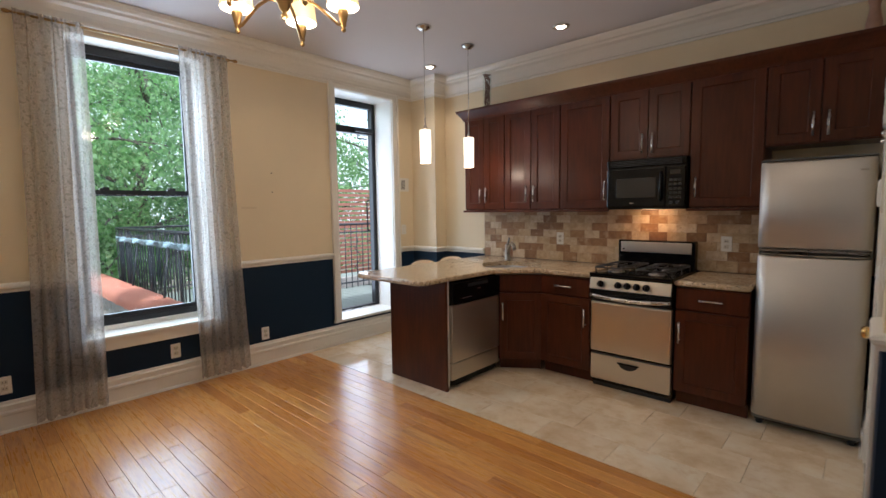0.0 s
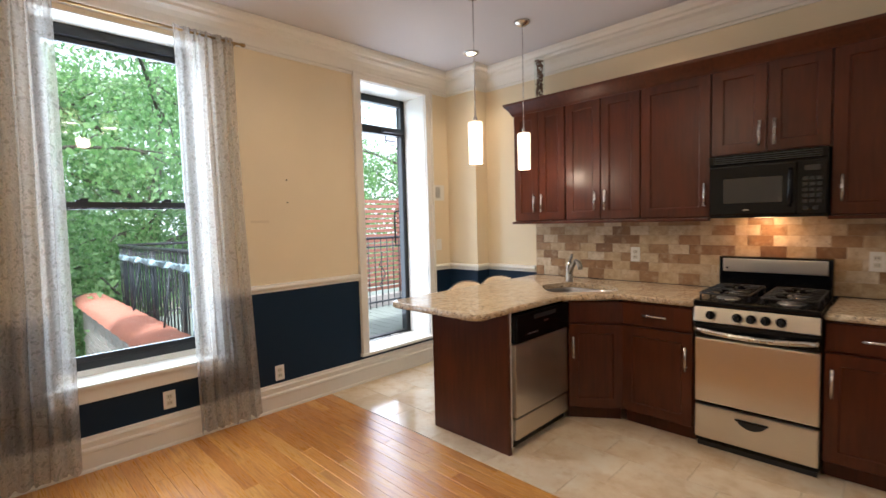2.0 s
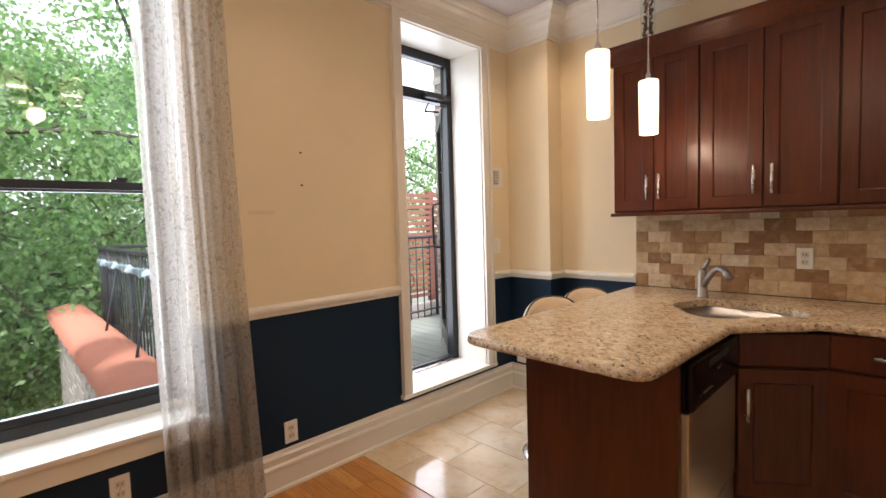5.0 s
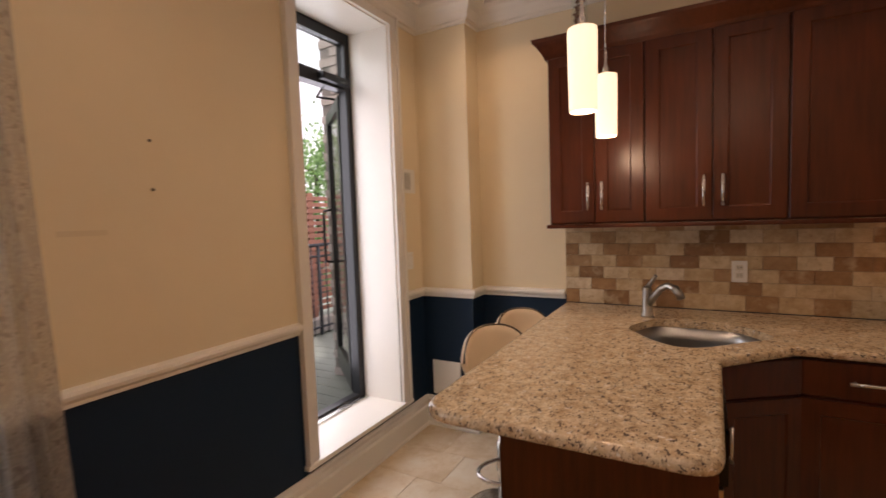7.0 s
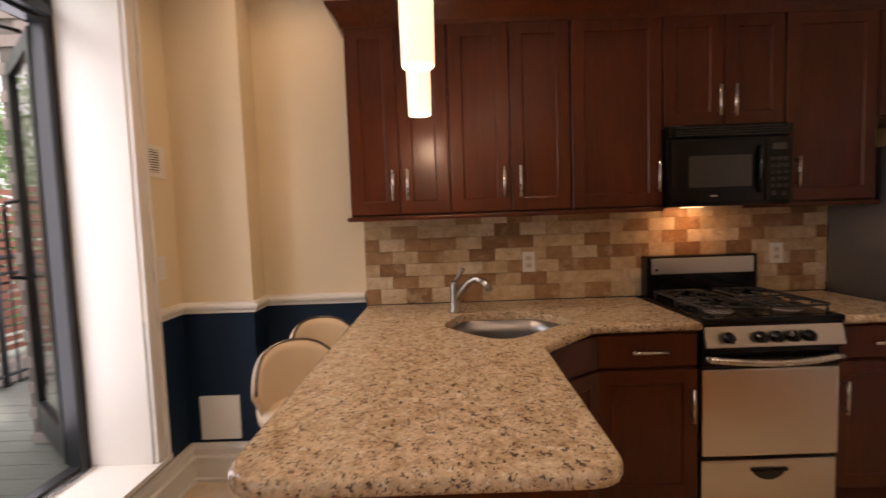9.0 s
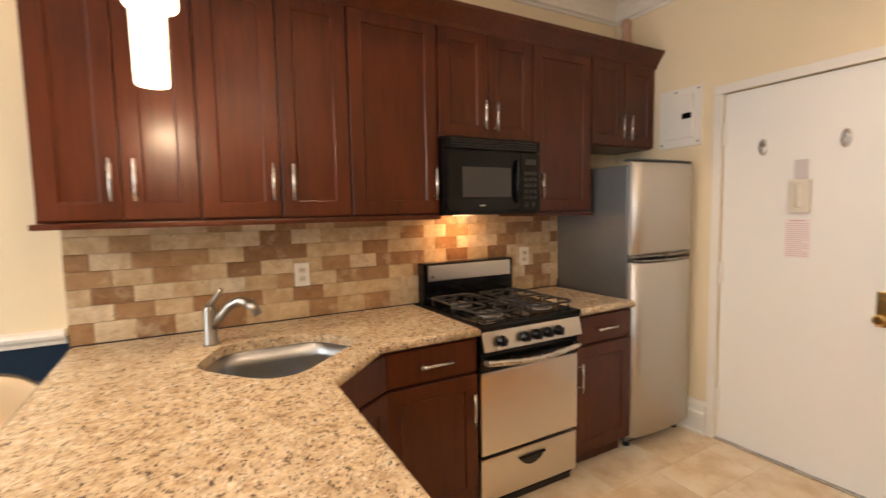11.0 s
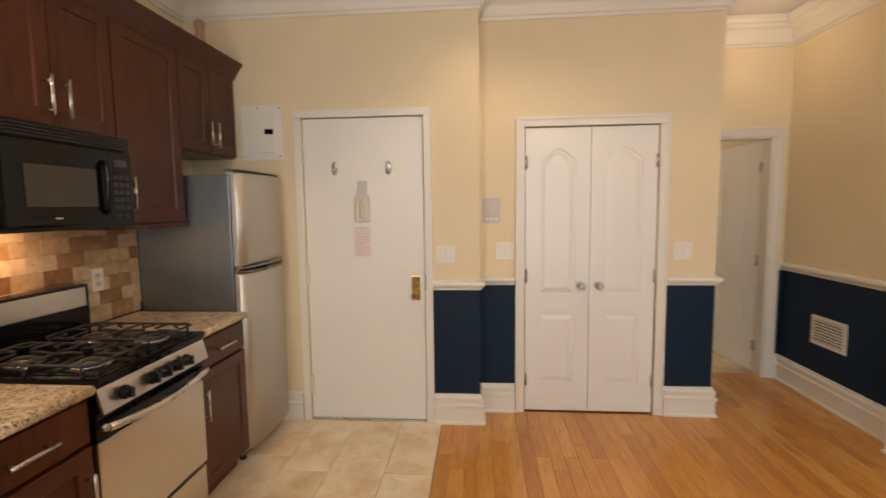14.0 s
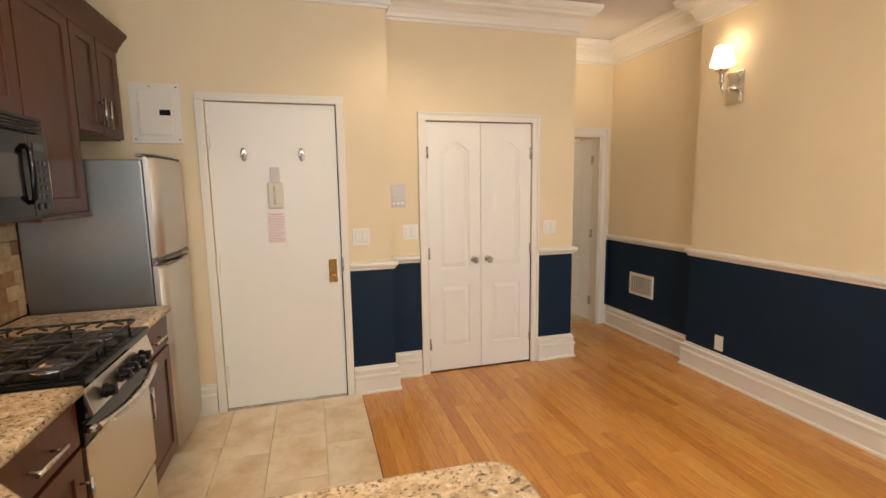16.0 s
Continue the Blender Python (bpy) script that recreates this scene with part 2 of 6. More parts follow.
def granite():
    m, n, l, b = nodes_of("speckled_beige_granite")
    v = coords(n, l)
    base = ramp(n, l, noised(n, l, v, 26, 6, 0.7), [(0.30, (0.34, 0.22, 0.12)), (0.47, (0.60, 0.455, 0.29)), (0.70, (0.72, 0.61, 0.44))])
    vo = n.new("ShaderNodeTexVoronoi")
    vo.inputs["Scale"].default_value = 95
    l.new(v, vo.inputs["Vector"])
    grains = ramp(n, l, vo.outputs["Color"], [(0.0, 0.72), (1.0, 1.1)])
    c = mixed(n, l, 1.0, base, grains, "MULTIPLY")
    speck = noised(n, l, v, 98, 4, 0.7)
    c = mixed(n, l, ramp(n, l, speck, [(0.578, 0.0), (0.618, 1.0)]), c, (0.085, 0.055, 0.042))
    patch = noised(n, l, coords(n, l, (1.0, 0.55, 1.0), rot=(0, 0, 0.6)), 60, 5, 0.68)
    c = mixed(n, l, ramp(n, l, patch, [(0.575, 0.0), (0.615, 0.95)]), c, (0.08, 0.06, 0.05))
    white = noised(n, l, coords(n, l, rot=(0.5, 0.9, 0.2)), 55, 3, 0.6)
    c = mixed(n, l, ramp(n, l, white, [(0.64, 0.0), (0.68, 0.8)]), c, (0.78, 0.73, 0.64))
    l.new(c, b.inputs["Base Color"])
    b.inputs["Roughness"].default_value = 0.09
    return m


def cherry():
    m, n, l, b = nodes_of("dark_cherry_wood")
    v = coords(n, l, (18, 18, 1.3), True)
    grain = noised(n, l, v, 3, 6, 0.6)
    blotch = noised(n, l, coords(n, l, (2, 2, 0.8), True), 2.4, 3)
    c = mixed(n, l, ramp(n, l, grain, [(0.3, 0.0), (0.7, 1.0)]), (0.043, 0.0090, 0.0030), (0.080, 0.0185, 0.0058))
    c = mixed(n, l, ramp(n, l, blotch, [(0.4, 0.0), (0.75, 0.5)]), c, (0.122, 0.028, 0.0085))
    l.new(c, b.inputs["Base Color"])
    b.inputs["Roughness"].default_value = 0.30
    b.inputs["Specular IOR Level"].default_value = 0.3
    b.inputs["Coat Weight"].default_value, b.inputs["Coat Roughness"].default_value = 0.08, 0.25
    bumped(n, l, b, grain, 0.05, 0.001)
    return m


def glass_mat():
    m, n, l, b = nodes_of("window_glass")
    tr = n.new("ShaderNodeBsdfTransparent")
    tr.inputs["Color"].default_value = (0.95, 0.98, 0.97, 1)
    gl = n.new("ShaderNodeBsdfGlossy")
    gl.inputs["Roughness"].default_value = 0.02
    lw = n.new("ShaderNodeLayerWeight")
    lw.inputs["Blend"].default_value = 0.5
    pw_ = n.new("ShaderNodeMath")
    pw_.operation = "POWER"
    pw_.inputs[1].default_value = 4.0
    l.new(lw.outputs["Facing"], pw_.inputs[0])
    fr = n.new("ShaderNodeMath")
    fr.operation = "MULTIPLY_ADD"
    fr.inputs[1].default_value, fr.inputs[2].default_value = 0.55, 0.035
    l.new(pw_.outputs[0], fr.inputs[0])
    mx = n.new("ShaderNodeMixShader")
    l.new(fr.outputs[0], mx.inputs[0])
    l.new(tr.outputs[0], mx.inputs[1])
    l.new(gl.outputs[0], mx.inputs[2])
    l.new(mx.outputs[0], n["Material Output"].inputs["Surface"])
    return m


def curtain_mat():
    m, n, l, b = nodes_of("sheer_lace_curtain")
    v = coords(n, l)
    swirl = noised(n, l, v, 34, 4, 0.7)
    pat = ramp(n, l, swirl, [(0.44, 0.50), (0.52, 0.78), (0.60, 0.53)])
    df = n.new("ShaderNodeBsdfDiffuse")
    tl = n.new("ShaderNodeBsdfTranslucent")
    col = mixed(n, l, ramp(n, l, swirl, [(0.42, 0.0), (0.56, 1.0)]), (0.68, 0.645, 0.59), (0.50, 0.465, 0.42))
    l.new(col, df.inputs["Color"])
    l.new(col, tl.inputs["Color"])
    mx = n.new("ShaderNodeMixShader")
    mx.inputs[0].default_value = 0.5
    l.new(df.outputs[0], mx.inputs[1])
    l.new(tl.outputs[0], mx.inputs[2])
    tr = n.new("ShaderNodeBsdfTransparent")
    m2 = n.new("ShaderNodeMixShader")
    l.new(pat, m2.inputs[0])
    l.new(tr.outputs[0], m2.inputs[1])
    l.new(mx.outputs[0], m2.inputs[2])
    l.new(m2.outputs[0], n["Material Output"].inputs["Surface"])
    n.remove(b)
    return m


def glow(name, colour, strength, base=(0.9, 0.85, 0.75)):
    m, n, l, b = nodes_of(name)
    b.inputs["Base Color"].default_value = (*base, 1)
    b.inputs["Emission Color"].default_value = (*colour, 1)
    b.inputs["Emission Strength"].default_value = strength
    b.inputs["Roughness"].default_value = 0.35
    return m


def leaf_mat():
    m, n, l, b = nodes_of("fresh_green_leaf")
    g = n.new("ShaderNodeNewGeometry")
    c = ramp(n, l, g.outputs["Random Per Island"], [(0, (0.09, 0.165, 0.075)), (0.5, (0.15, 0.26, 0.115)), (0.85, (0.23, 0.36, 0.17)), (1, (0.31, 0.42, 0.24))])
    l.new(c, b.inputs["Base Color"])
    b.inputs["Roughness"].default_value = 0.5
    tl = n.new("ShaderNodeBsdfTranslucent")
    l.new(mixed(n, l, 1.0, c, (1.6, 1.85, 1.3), "MULTIPLY"), tl.inputs["Color"])
    mx = n.new("ShaderNodeMixShader")
    mx.inputs[0].default_value = 0.5
    l.new(b.outputs[0], mx.inputs[1])
    l.new(tl.outputs[0], mx.inputs[2])
    l.new(mx.outputs[0], n["Material Output"].inputs["Surface"])
    return m


OAK, GRANITE, CHERRY, GLASS, LACE, LEAF = wood_floor(), granite(), cherry(), glass_mat(), curtain_mat(), leaf_mat()
FLOOR_TILE = stone_tile("cream_travertine_tile", [(0.32, (0.66, 0.48, 0.29)), (0.5, (0.82, 0.67, 0.47)), (0.66, (0.87, 0.77, 0.60))], 0.09, 3.4, 0.12)
SPLASH = splash_tile("cream_travertine_splash_tile", [(0.0, (0.62, 0.48, 0.30)), (0.4, (0.56, 0.42, 0.25)), (0.75, (0.66, 0.54, 0.37)), (1.0, (0.72, 0.63, 0.48))])
SPLASH_BROWN = splash_tile("brown_travertine_splash_tile", [(0.0, (0.25, 0.135, 0.06)), (0.5, (0.34, 0.195, 0.09)), (1.0, (0.40, 0.25, 0.125))])
SHADE_GLOW = glow("frosted_glass_shade", (1.0, 0.80, 0.52), PEND_E)
CAN_GLOW = glow("lit_bulb", (1.0, 0.85, 0.62), 7)
AMBER_GLOW = glow("amber_fabric_shade", (1.0, 0.62, 0.20), 0.8)
HOOD_GLOW = glow("hood_lamp_lens", (1.0, 0.70, 0.38), 2.5)
BULB_WHITE = glow("white_bulb_diffuser", (1.0, 0.88, 0.68), 13)
SCONCE_GLOW = glow("pleated_shade", (1.0, 0.84, 0.56), 0.8)
DARK_GLASS = plain("smoked_oven_glass", (0.035, 0.032, 0.029), 0.12, vary=0.1, bump=0)
KEY = plain("dark_grey_key", (0.018, 0.017, 0.016), 0.35, vary=0.1, bump=0)
CLEAR = glass_mat()

# ---- mesh tools ----


def box(bm, x0, x1, y0, y1, z0, z1, bevel=0.0, mat=0):
    m = Matrix.LocRotScale(((x0 + x1) / 2, (y0 + y1) / 2, (z0 + z1) / 2), None, (abs(x1 - x0), abs(y1 - y0), abs(z1 - z0)))
    r = bmesh.ops.create_cube(bm, size=1, matrix=m)
    faces = {f for v in r["verts"] for f in v.link_faces}
    for f in faces:
        f.material_index = mat
    if bevel:
        edges = {e for v in r["verts"] for e in v.link_edges}
        bmesh.ops.bevel(bm, geom=list(edges), offset=bevel, segments=2, profile=0.7, affect="EDGES", clamp_overlap=True, material=-1)
    return bm


def B(*a, bevel=0.0):
    return box(bmesh.new(), *a, bevel=bevel)


def lathe(bm, cx, cy, profile, seg=24, axis="z", origin=None):
    """profile: (radius, height) pairs, turned about an axis through (cx, cy)."""
    rings = []
    for r, h in profile:
        ring = []
        for k in range(seg):
            a = 2 * math.pi * k / seg
            p = Vector((r * math.cos(a), r * math.sin(a), h))
            if axis == "x":
                p = Vector((h, p.x, p.y))
            elif axis == "y":
                p = Vector((p.x, h, p.y))
            p += Vector(origin) if origin else Vector((cx, cy, 0))
            ring.append(bm.verts.new(p))
        rings.append(ring)
    for a, b in zip(rings, rings[1:]):
        for k in range(seg):
            bm.faces.new((a[k], a[(k + 1) % seg], b[(k + 1) % seg], b[k]))
    for ring in (rings[0], rings[-1]):
        bm.faces.new(ring)
    bmesh.ops.recalc_face_normals(bm, faces=bm.faces)
    for f in bm.faces:
        f.smooth = len(f.verts) == 4
    return bm


def tube(bm, pts, r, seg=8, taper=None):
    pts = [Vector(p) for p in pts]
    rings = []
    up = Vector((0, 0, 1))
    for i, p in enumerate(pts):
        d = (pts[min(i + 1, len(pts) - 1)] - pts[max(i - 1, 0)]).normalized()
        ref = up if abs(d.dot(up)) < 0.95 else Vector((1, 0, 0))
        a = d.cross(ref).normalized()
        b = d.cross(a)
        rr = r if taper is None else r + (taper - r) * i / max(1, len(pts) - 1)
        rings.append([bm.verts.new(p + (a * math.cos(2 * math.pi * k / seg) + b * math.sin(2 * math.pi * k / seg)) * rr) for k in range(seg)])
    made = []
    for a, b in zip(rings, rings[1:]):
        for k in range(seg):
            made.append(bm.faces.new((a[k], a[(k + 1) % seg], b[(k + 1) % seg], b[k])))
    for ring in (rings[0], rings[-1]):
        made.append(bm.faces.new(ring))
    bmesh.ops.recalc_face_normals(bm, faces=made)
    for f in made:
        f.smooth = len(f.verts) == 4
    return bm


def curve(a, b, c, n=8):
    a, b, c = Vector(a), Vector(b), Vector(c)
    return [(1 - t) ** 2 * a + 2 * t * (1 - t) * b + t * t * c for t in (k / n for k in range(n + 1))]


def finish(name, bm, *mats):
    me = bpy.data.meshes.new(name)
    bm.to_mesh(me)
    bm.free()
    for m in mats:
        me.materials.append(m)
    return new(name, me)


def root_of(ob):
    while ob.parent:
        ob = ob.parent
    return ob


def part(name, bm, material, parent, label=""):
    """One mesh under a thing or part; bm is in world metres."""
    bm.transform(root_of(parent).matrix_basis.inverted())
    ob = finish(name, bm, *(material if isinstance(material, tuple) else (material,)))
    ob.parent = parent
    return tagged(ob, label)


def thing(name, x, y, z, label, category, group="", kind=""):
    ob = new(name)
    ob.empty_display_size = 0.1
    ob.matrix_basis = pose(x, y, z)
    return tagged(ob, label, category, group, kind)


def solid(name, bm, mats, label, category, kind="", group=""):
    return tagged(finish(name, bm, *(mats if isinstance(mats, tuple) else (mats,))), label, category, group, kind)


def sweep(path, profile, closed=False):
    """A moulding along axis-aligned walls; the room lies to the right of the path. profile: (out from wall, z)."""
    bm = bmesh.new()
    n = len(path)
    rings = []
    for i in range(n):
        p = Vector(path[i])
        dirs = []
        if closed or i > 0:
            dirs.append((p - Vector(path[i - 1])).normalized())
        if closed or i < n - 1:
            dirs.append((Vector(path[(i + 1) % n]) - p).normalized())
        off = Vector((0, 0))
        for d in dirs:
            off += Vector((d.y, -d.x))
        rings.append([bm.verts.new((p.x + off.x * o, p.y + off.y * o, z)) for o, z in profile])
    pairs = list(zip(rings, rings[1:])) + ([(rings[-1], rings[0])] if closed else [])
    k = len(profile)
    for a, b in pairs:
        for j in range(k):
            bm.faces.new((a[j], a[(j + 1) % k], b[(j + 1) % k], b[j]))
    if not closed:
        bm.faces.new(rings[0])
        bm.faces.new(rings[-1])
    bmesh.ops.recalc_face_normals(bm, faces=bm.faces)
    return bm

# ---- structure ----
X_W, Y_N, X_E, X_C, Y_S, Y_H, X_H, CEIL_Z, RAIL = -3.565, 3.89, 0.59, 0.79, -0.45, -0.55, 1.55, 2.90, 0.945


def wall(name, boxes, label, painted=True):
    """Boxes (x0, x1, y0, y1, z0, z1), split into navy below the chair rail and cream above."""
    bm = bmesh.new()
    for x0, x1, y0, y1, z0, z1 in boxes:
        if painted and z0 < RAIL < z1:
            box(bm, x0, x1, y0, y1, z0, RAIL, mat=1)
            box(bm, x0, x1, y0, y1, RAIL, z1)
        else:
            box(bm, x0, x1, y0, y1, z0, z1, mat=1 if painted and z1 <= RAIL else 0)
    return solid(name, bm, (CREAM, NAVY), label, "wall", "structure")


XO = X_W - 0.37
wall("wall_west", [(XO, X_W, -0.85, 0.45, 0, CEIL_Z), (XO, X_W, 0.45, 1.33, 0, 0.49), (XO, X_W, 0.45, 1.33, 2.67, CEIL_Z), (XO, X_W, 1.33, 2.62, 0, CEIL_Z),
                   (XO, X_W, 2.62, 3.395, 0, 0.235), (XO, X_W, 2.62, 3.395, 2.67, CEIL_Z), (XO, X_W, 3.395, 4.1, 0, CEIL_Z)],
     "cream wall with navy wainscot, window and glazed door openings")
wall("wall_north", [(X_W, X_E + 0.2, Y_N, Y_N + 0.2, 0, CEIL_Z), (X_W, -3.18, 3.71, Y_N, 0, CEIL_Z)], "cream kitchen wall with a boxed-out corner chase")
wall("wall_entry_side", [(X_E, X_E + 0.2, 3.11, Y_N, 0, CEIL_Z)], "plain cream wall between refrigerator and entry door", False)
wall("wall_entry", [(X_E, X_E + 0.2, 2.30, 3.11, 2.06, CEIL_Z), (X_E, X_E + 0.2, 1.94, 2.30, 0, CEIL_Z)], "cream wall with navy wainscot round the entry door")
wall("wall_closet", [(X_C, X_C + 0.12, 1.63, 1.94, 0, CEIL_Z), (X_C, X_C + 0.12, 0.74, 1.63, 2.0, CEIL_Z), (X_C, X_C + 0.12, 0.35, 0.74, 0, CEIL_Z)], "cream wall with navy wainscot round the closet")
wall("wall_hall_side", [(X_C + 0.12, X_H, 0.35, 0.47, 0, CEIL_Z)], "cream hall wall beside the closet")
wall("wall_hall_end", [(X_H, X_H + 0.12, 0.29, 0.47, 0, CEIL_Z), (X_H, X_H + 0.12, -0.43, 0.29, 2.0, CEIL_Z), (X_H, X_H + 0.12, -0.75, -0.43, 0, CEIL_Z)], "cream hall end wall with a door opening")
wall("wall_south", [(0.325, X_H, Y_H - 0.2, Y_H, 0, CEIL_Z), (XO, 0.325, Y_H - 0.2, Y_S, 0, CEIL_Z)], "cream wall with navy wainscot and a projecting breast")
solid("wall_closet_back", box(box(bmesh.new(), 1.2, 1.3, 0.47, 4.09, 0, CEIL_Z), 0.79, 1.3, 4.09, 4.2, 0, CEIL_Z), CREAM, "plain wall that closes the closet", "wall", "structure")
bm = bmesh.new()
for b6 in ((3.0, 3.1, -1.2, 1.2, 0, 2.9), (1.67, 3.0, 1.1, 1.2, 0, 2.9), (1.67, 3.0, -1.2, -1.1, 0, 2.9)):
    box(bm, *b6)
solid("wall_bathroom", bm, CREAM, "plain cream walls of the room beyond the hall", "wall", "structure")
solid("ceiling", B(XO, 3.1, -1.2, 4.2, CEIL_Z, CEIL_Z + 0.15), CEIL, "flat off-white painted ceiling", "ceiling", "structure")
solid("subfloor", box(box(bmesh.new(), XO, 3.1, -1.2, 2.2, -0.2, -0.012, mat=0), XO, 1.3, 2.2, 4.2, -0.2, -0.012, mat=1), (SUBFLOOR, PAVER), "floor bed under boards and tiles", "floor", "structure")

ROOM = [(X_W, Y_S), (X_W, 3.71), (-3.18, 3.71), (-3.18, Y_N), (X_E, Y_N), (X_E, 1.94), (X_C, 1.94), (X_C, 0.35), (X_H, 0.35), (X_H, Y_H), (0.325, Y_H), (0.325, Y_S)]
CROWN = [(0, 2.70), (0.012, 2.70), (0.016, 2.716), (0.03, 2.722), (0.035, 2.742), (0.05, 2.775), (0.075, 2.805), (0.105, 2.822), (0.112, 2.84), (0.13, 2.848), (0.145, 2.87), (0.15, 2.897), (0, 2.897)]
solid("trim_crown", sweep(ROOM, CROWN, True), TRIM, "white stepped plaster crown moulding", "crown moulding", "structure")
BASE = [(0, 0), (0.036, 0), (0.035, 0.014), (0.025, 0.020), (0.025, 0.112), (0.032, 0.118), (0.032, 0.134), (0.018, 0.142), (0.022, 0.164), (0.024, 0.178), (0.012, 0.188), (0.008, 0.205), (0, 0.205)]
runs = [[(X_W, Y_S), (X_W, 3.71), (-3.18, 3.71), (-3.18, Y_N), (-2.47, Y_N)], [(X_E, 3.87), (X_E, 3.165)], [(X_E, 2.248), (X_E, 1.94), (X_C, 1.94), (X_C, 1.697)],
        [(X_C, 0.673), (X_C, 0.35), (X_H, 0.35)], [(X_H, -0.51), (X_H, Y_H), (0.325, Y_H), (0.325, Y_S), (X_W, Y_S)]]
for r in runs:
    solid("baseboard", sweep(r, BASE), TRIM, "tall white moulded baseboard", "baseboard", "structure")
CHAIR = [(0, 0.915), (0.012, 0.918), (0.016, 0.932), (0.030, 0.945), (0.034, 0.958), (0.030, 0.970), (0.018, 0.975), (0, 0.978)]
for r in [[(X_W, Y_S), (X_W, 0.42)], [(X_W, 1.36), (X_W, 2.54)], [(X_W, 3.475), (X_W, 3.71), (-3.18, 3.71), (-3.18, Y_N), (-2.607, Y_N)],
          [(X_E, 2.248), (X_E, 1.94), (X_C, 1.94), (X_C, 1.697)], [(X_C, 0.673), (X_C, 0.35), (X_H, 0.35)], [(X_H, -0.51), (X_H, Y_H), (0.325, Y_H), (0.325, Y_S), (X_W, Y_S)]]:
    solid("trim_chair_rail", sweep(r, CHAIR), TRIM, "white moulded chair rail above navy paint", "chair rail", "structure")

# balcony door: casing, sill, black metal frame with transom, leaf swung outward
door = thing("door_1", -3.93, 3.0, 0.26, "black-framed glazed balcony door standing open outward", "door", kind="structure")
for nm, b6 in (("casing", (X_W, X_W + 0.02, 2.54, 2.62, 0.26, 2.67)), ("casing", (X_W, X_W + 0.02, 3.395, 3.475, 0.26, 2.67)), ("casing", (X_W, X_W + 0.022, 2.54, 3.475, 2.67, 2.75)),
               ("casing_bead", (X_W + 0.02, X_W + 0.034, 2.54, 2.56, 0.26, 2.73)), ("casing_bead", (X_W + 0.02, X_W + 0.034, 3.455, 3.475, 0.26, 2.73)), ("casing_bead", (X_W + 0.022, X_W + 0.036, 2.54, 3.475, 2.73, 2.75)),
               ("sill", (XO, X_W + 0.035, 2.53, 3.485, 0.235, 0.26)),
               ("reveal_lining", (XO + 0.07, X_W - 0.002, 2.62, 2.626, 0.26, 2.667)), ("reveal_lining", (XO + 0.07, X_W - 0.002, 3.389, 3.395, 0.26, 2.667)), ("reveal_lining", (XO + 0.07, X_W - 0.002, 2.626, 3.389, 2.664, 2.67))):
    part(nm, B(*b6, bevel=0.003), TRIM, door)
for b6 in ((XO, XO + 0.065, 2.622, 2.675, 0.262, 2.668), (XO, XO + 0.065, 3.34, 3.393, 0.262, 2.668), (XO, XO + 0.06, 2.675, 3.34, 2.60, 2.668), (XO - 0.01, XO + 0.07, 2.675, 3.34, 2.30, 2.375), (XO, XO + 0.06, 2.675, 3.34, 0.262, 0.285)):
    part("frame", B(*b6, bevel=0.004), FRAME_BLACK, door)
gp = part("pane", B(XO + 0.025, XO + 0.03, 2.675, 3.34, 2.375, 2.60), GLASS, door)
gp.visible_shadow = False
part("threshold", B(XO + 0.0605, XO + 0.105, 2.63, 3.385, 0.2605, 0.271, bevel=0.003), CHROME, door, "silver metal threshold strip")
closer = part("door_closer", B(XO + 0.07, XO + 0.12, 3.08, 3.33, 2.315, 2.36, bevel=0.012), FRAME_BLACK, door)
part("closer_arm", tube(tube(bmesh.new(), [(XO + 0.08, 3.14, 2.31), (XO - 0.15, 3.30, 2.29)], 0.008), [(XO - 0.15, 3.30, 2.29), (XO - 0.05, 3.36, 2.27)], 0.008), FRAME_BLACK, door)
leaf_m = pose(XO - 0.012, 3.375, 0.285, 0, 0, 139.5)
leaf = [part("leaf_stile", B(0.0, 0.07, -0.022, 0.022, 0, 2.01, bevel=0.003), FRAME_BLACK, door), part("leaf_stile", B(0.61, 0.68, -0.022, 0.022, 0, 2.01, bevel=0.003), FRAME_BLACK, door),
        part("leaf_rail", B(0.07, 0.61, -0.02, 0.02, 0, 0.16), FRAME_BLACK, door), part("leaf_rail", B(0.07, 0.61, -0.02, 0.02, 1.93, 2.01), FRAME_BLACK, door),
        part("leaf_pane", B(0.07, 0.61, -0.004, 0.004, 0.16, 1.93), GLASS, door),
        part("pull_handle", tube(bmesh.new(), [(0.63, 0.02, 0.85), (0.63, 0.075, 0.86), (0.63, 0.08, 0.9), (0.63, 0.08, 1.22), (0.63, 0.075, 1.26), (0.63, 0.02, 1.27)], 0.011), FRAME_BLACK, door)]
for ob in leaf:
    ob.data.transform(door.matrix_basis)
    ob.data.transform(leaf_m)
    ob.data.transform(door.matrix_basis.inverted())
leaf[4].visible_shadow = False
for hz in (0.42, 1.3, 2.15):
    part("hinge", lathe(bmesh.new(), XO - 0.012, 3.372, [(0.011, hz), (0.011, hz + 0.10)], 10), CHROME, door)

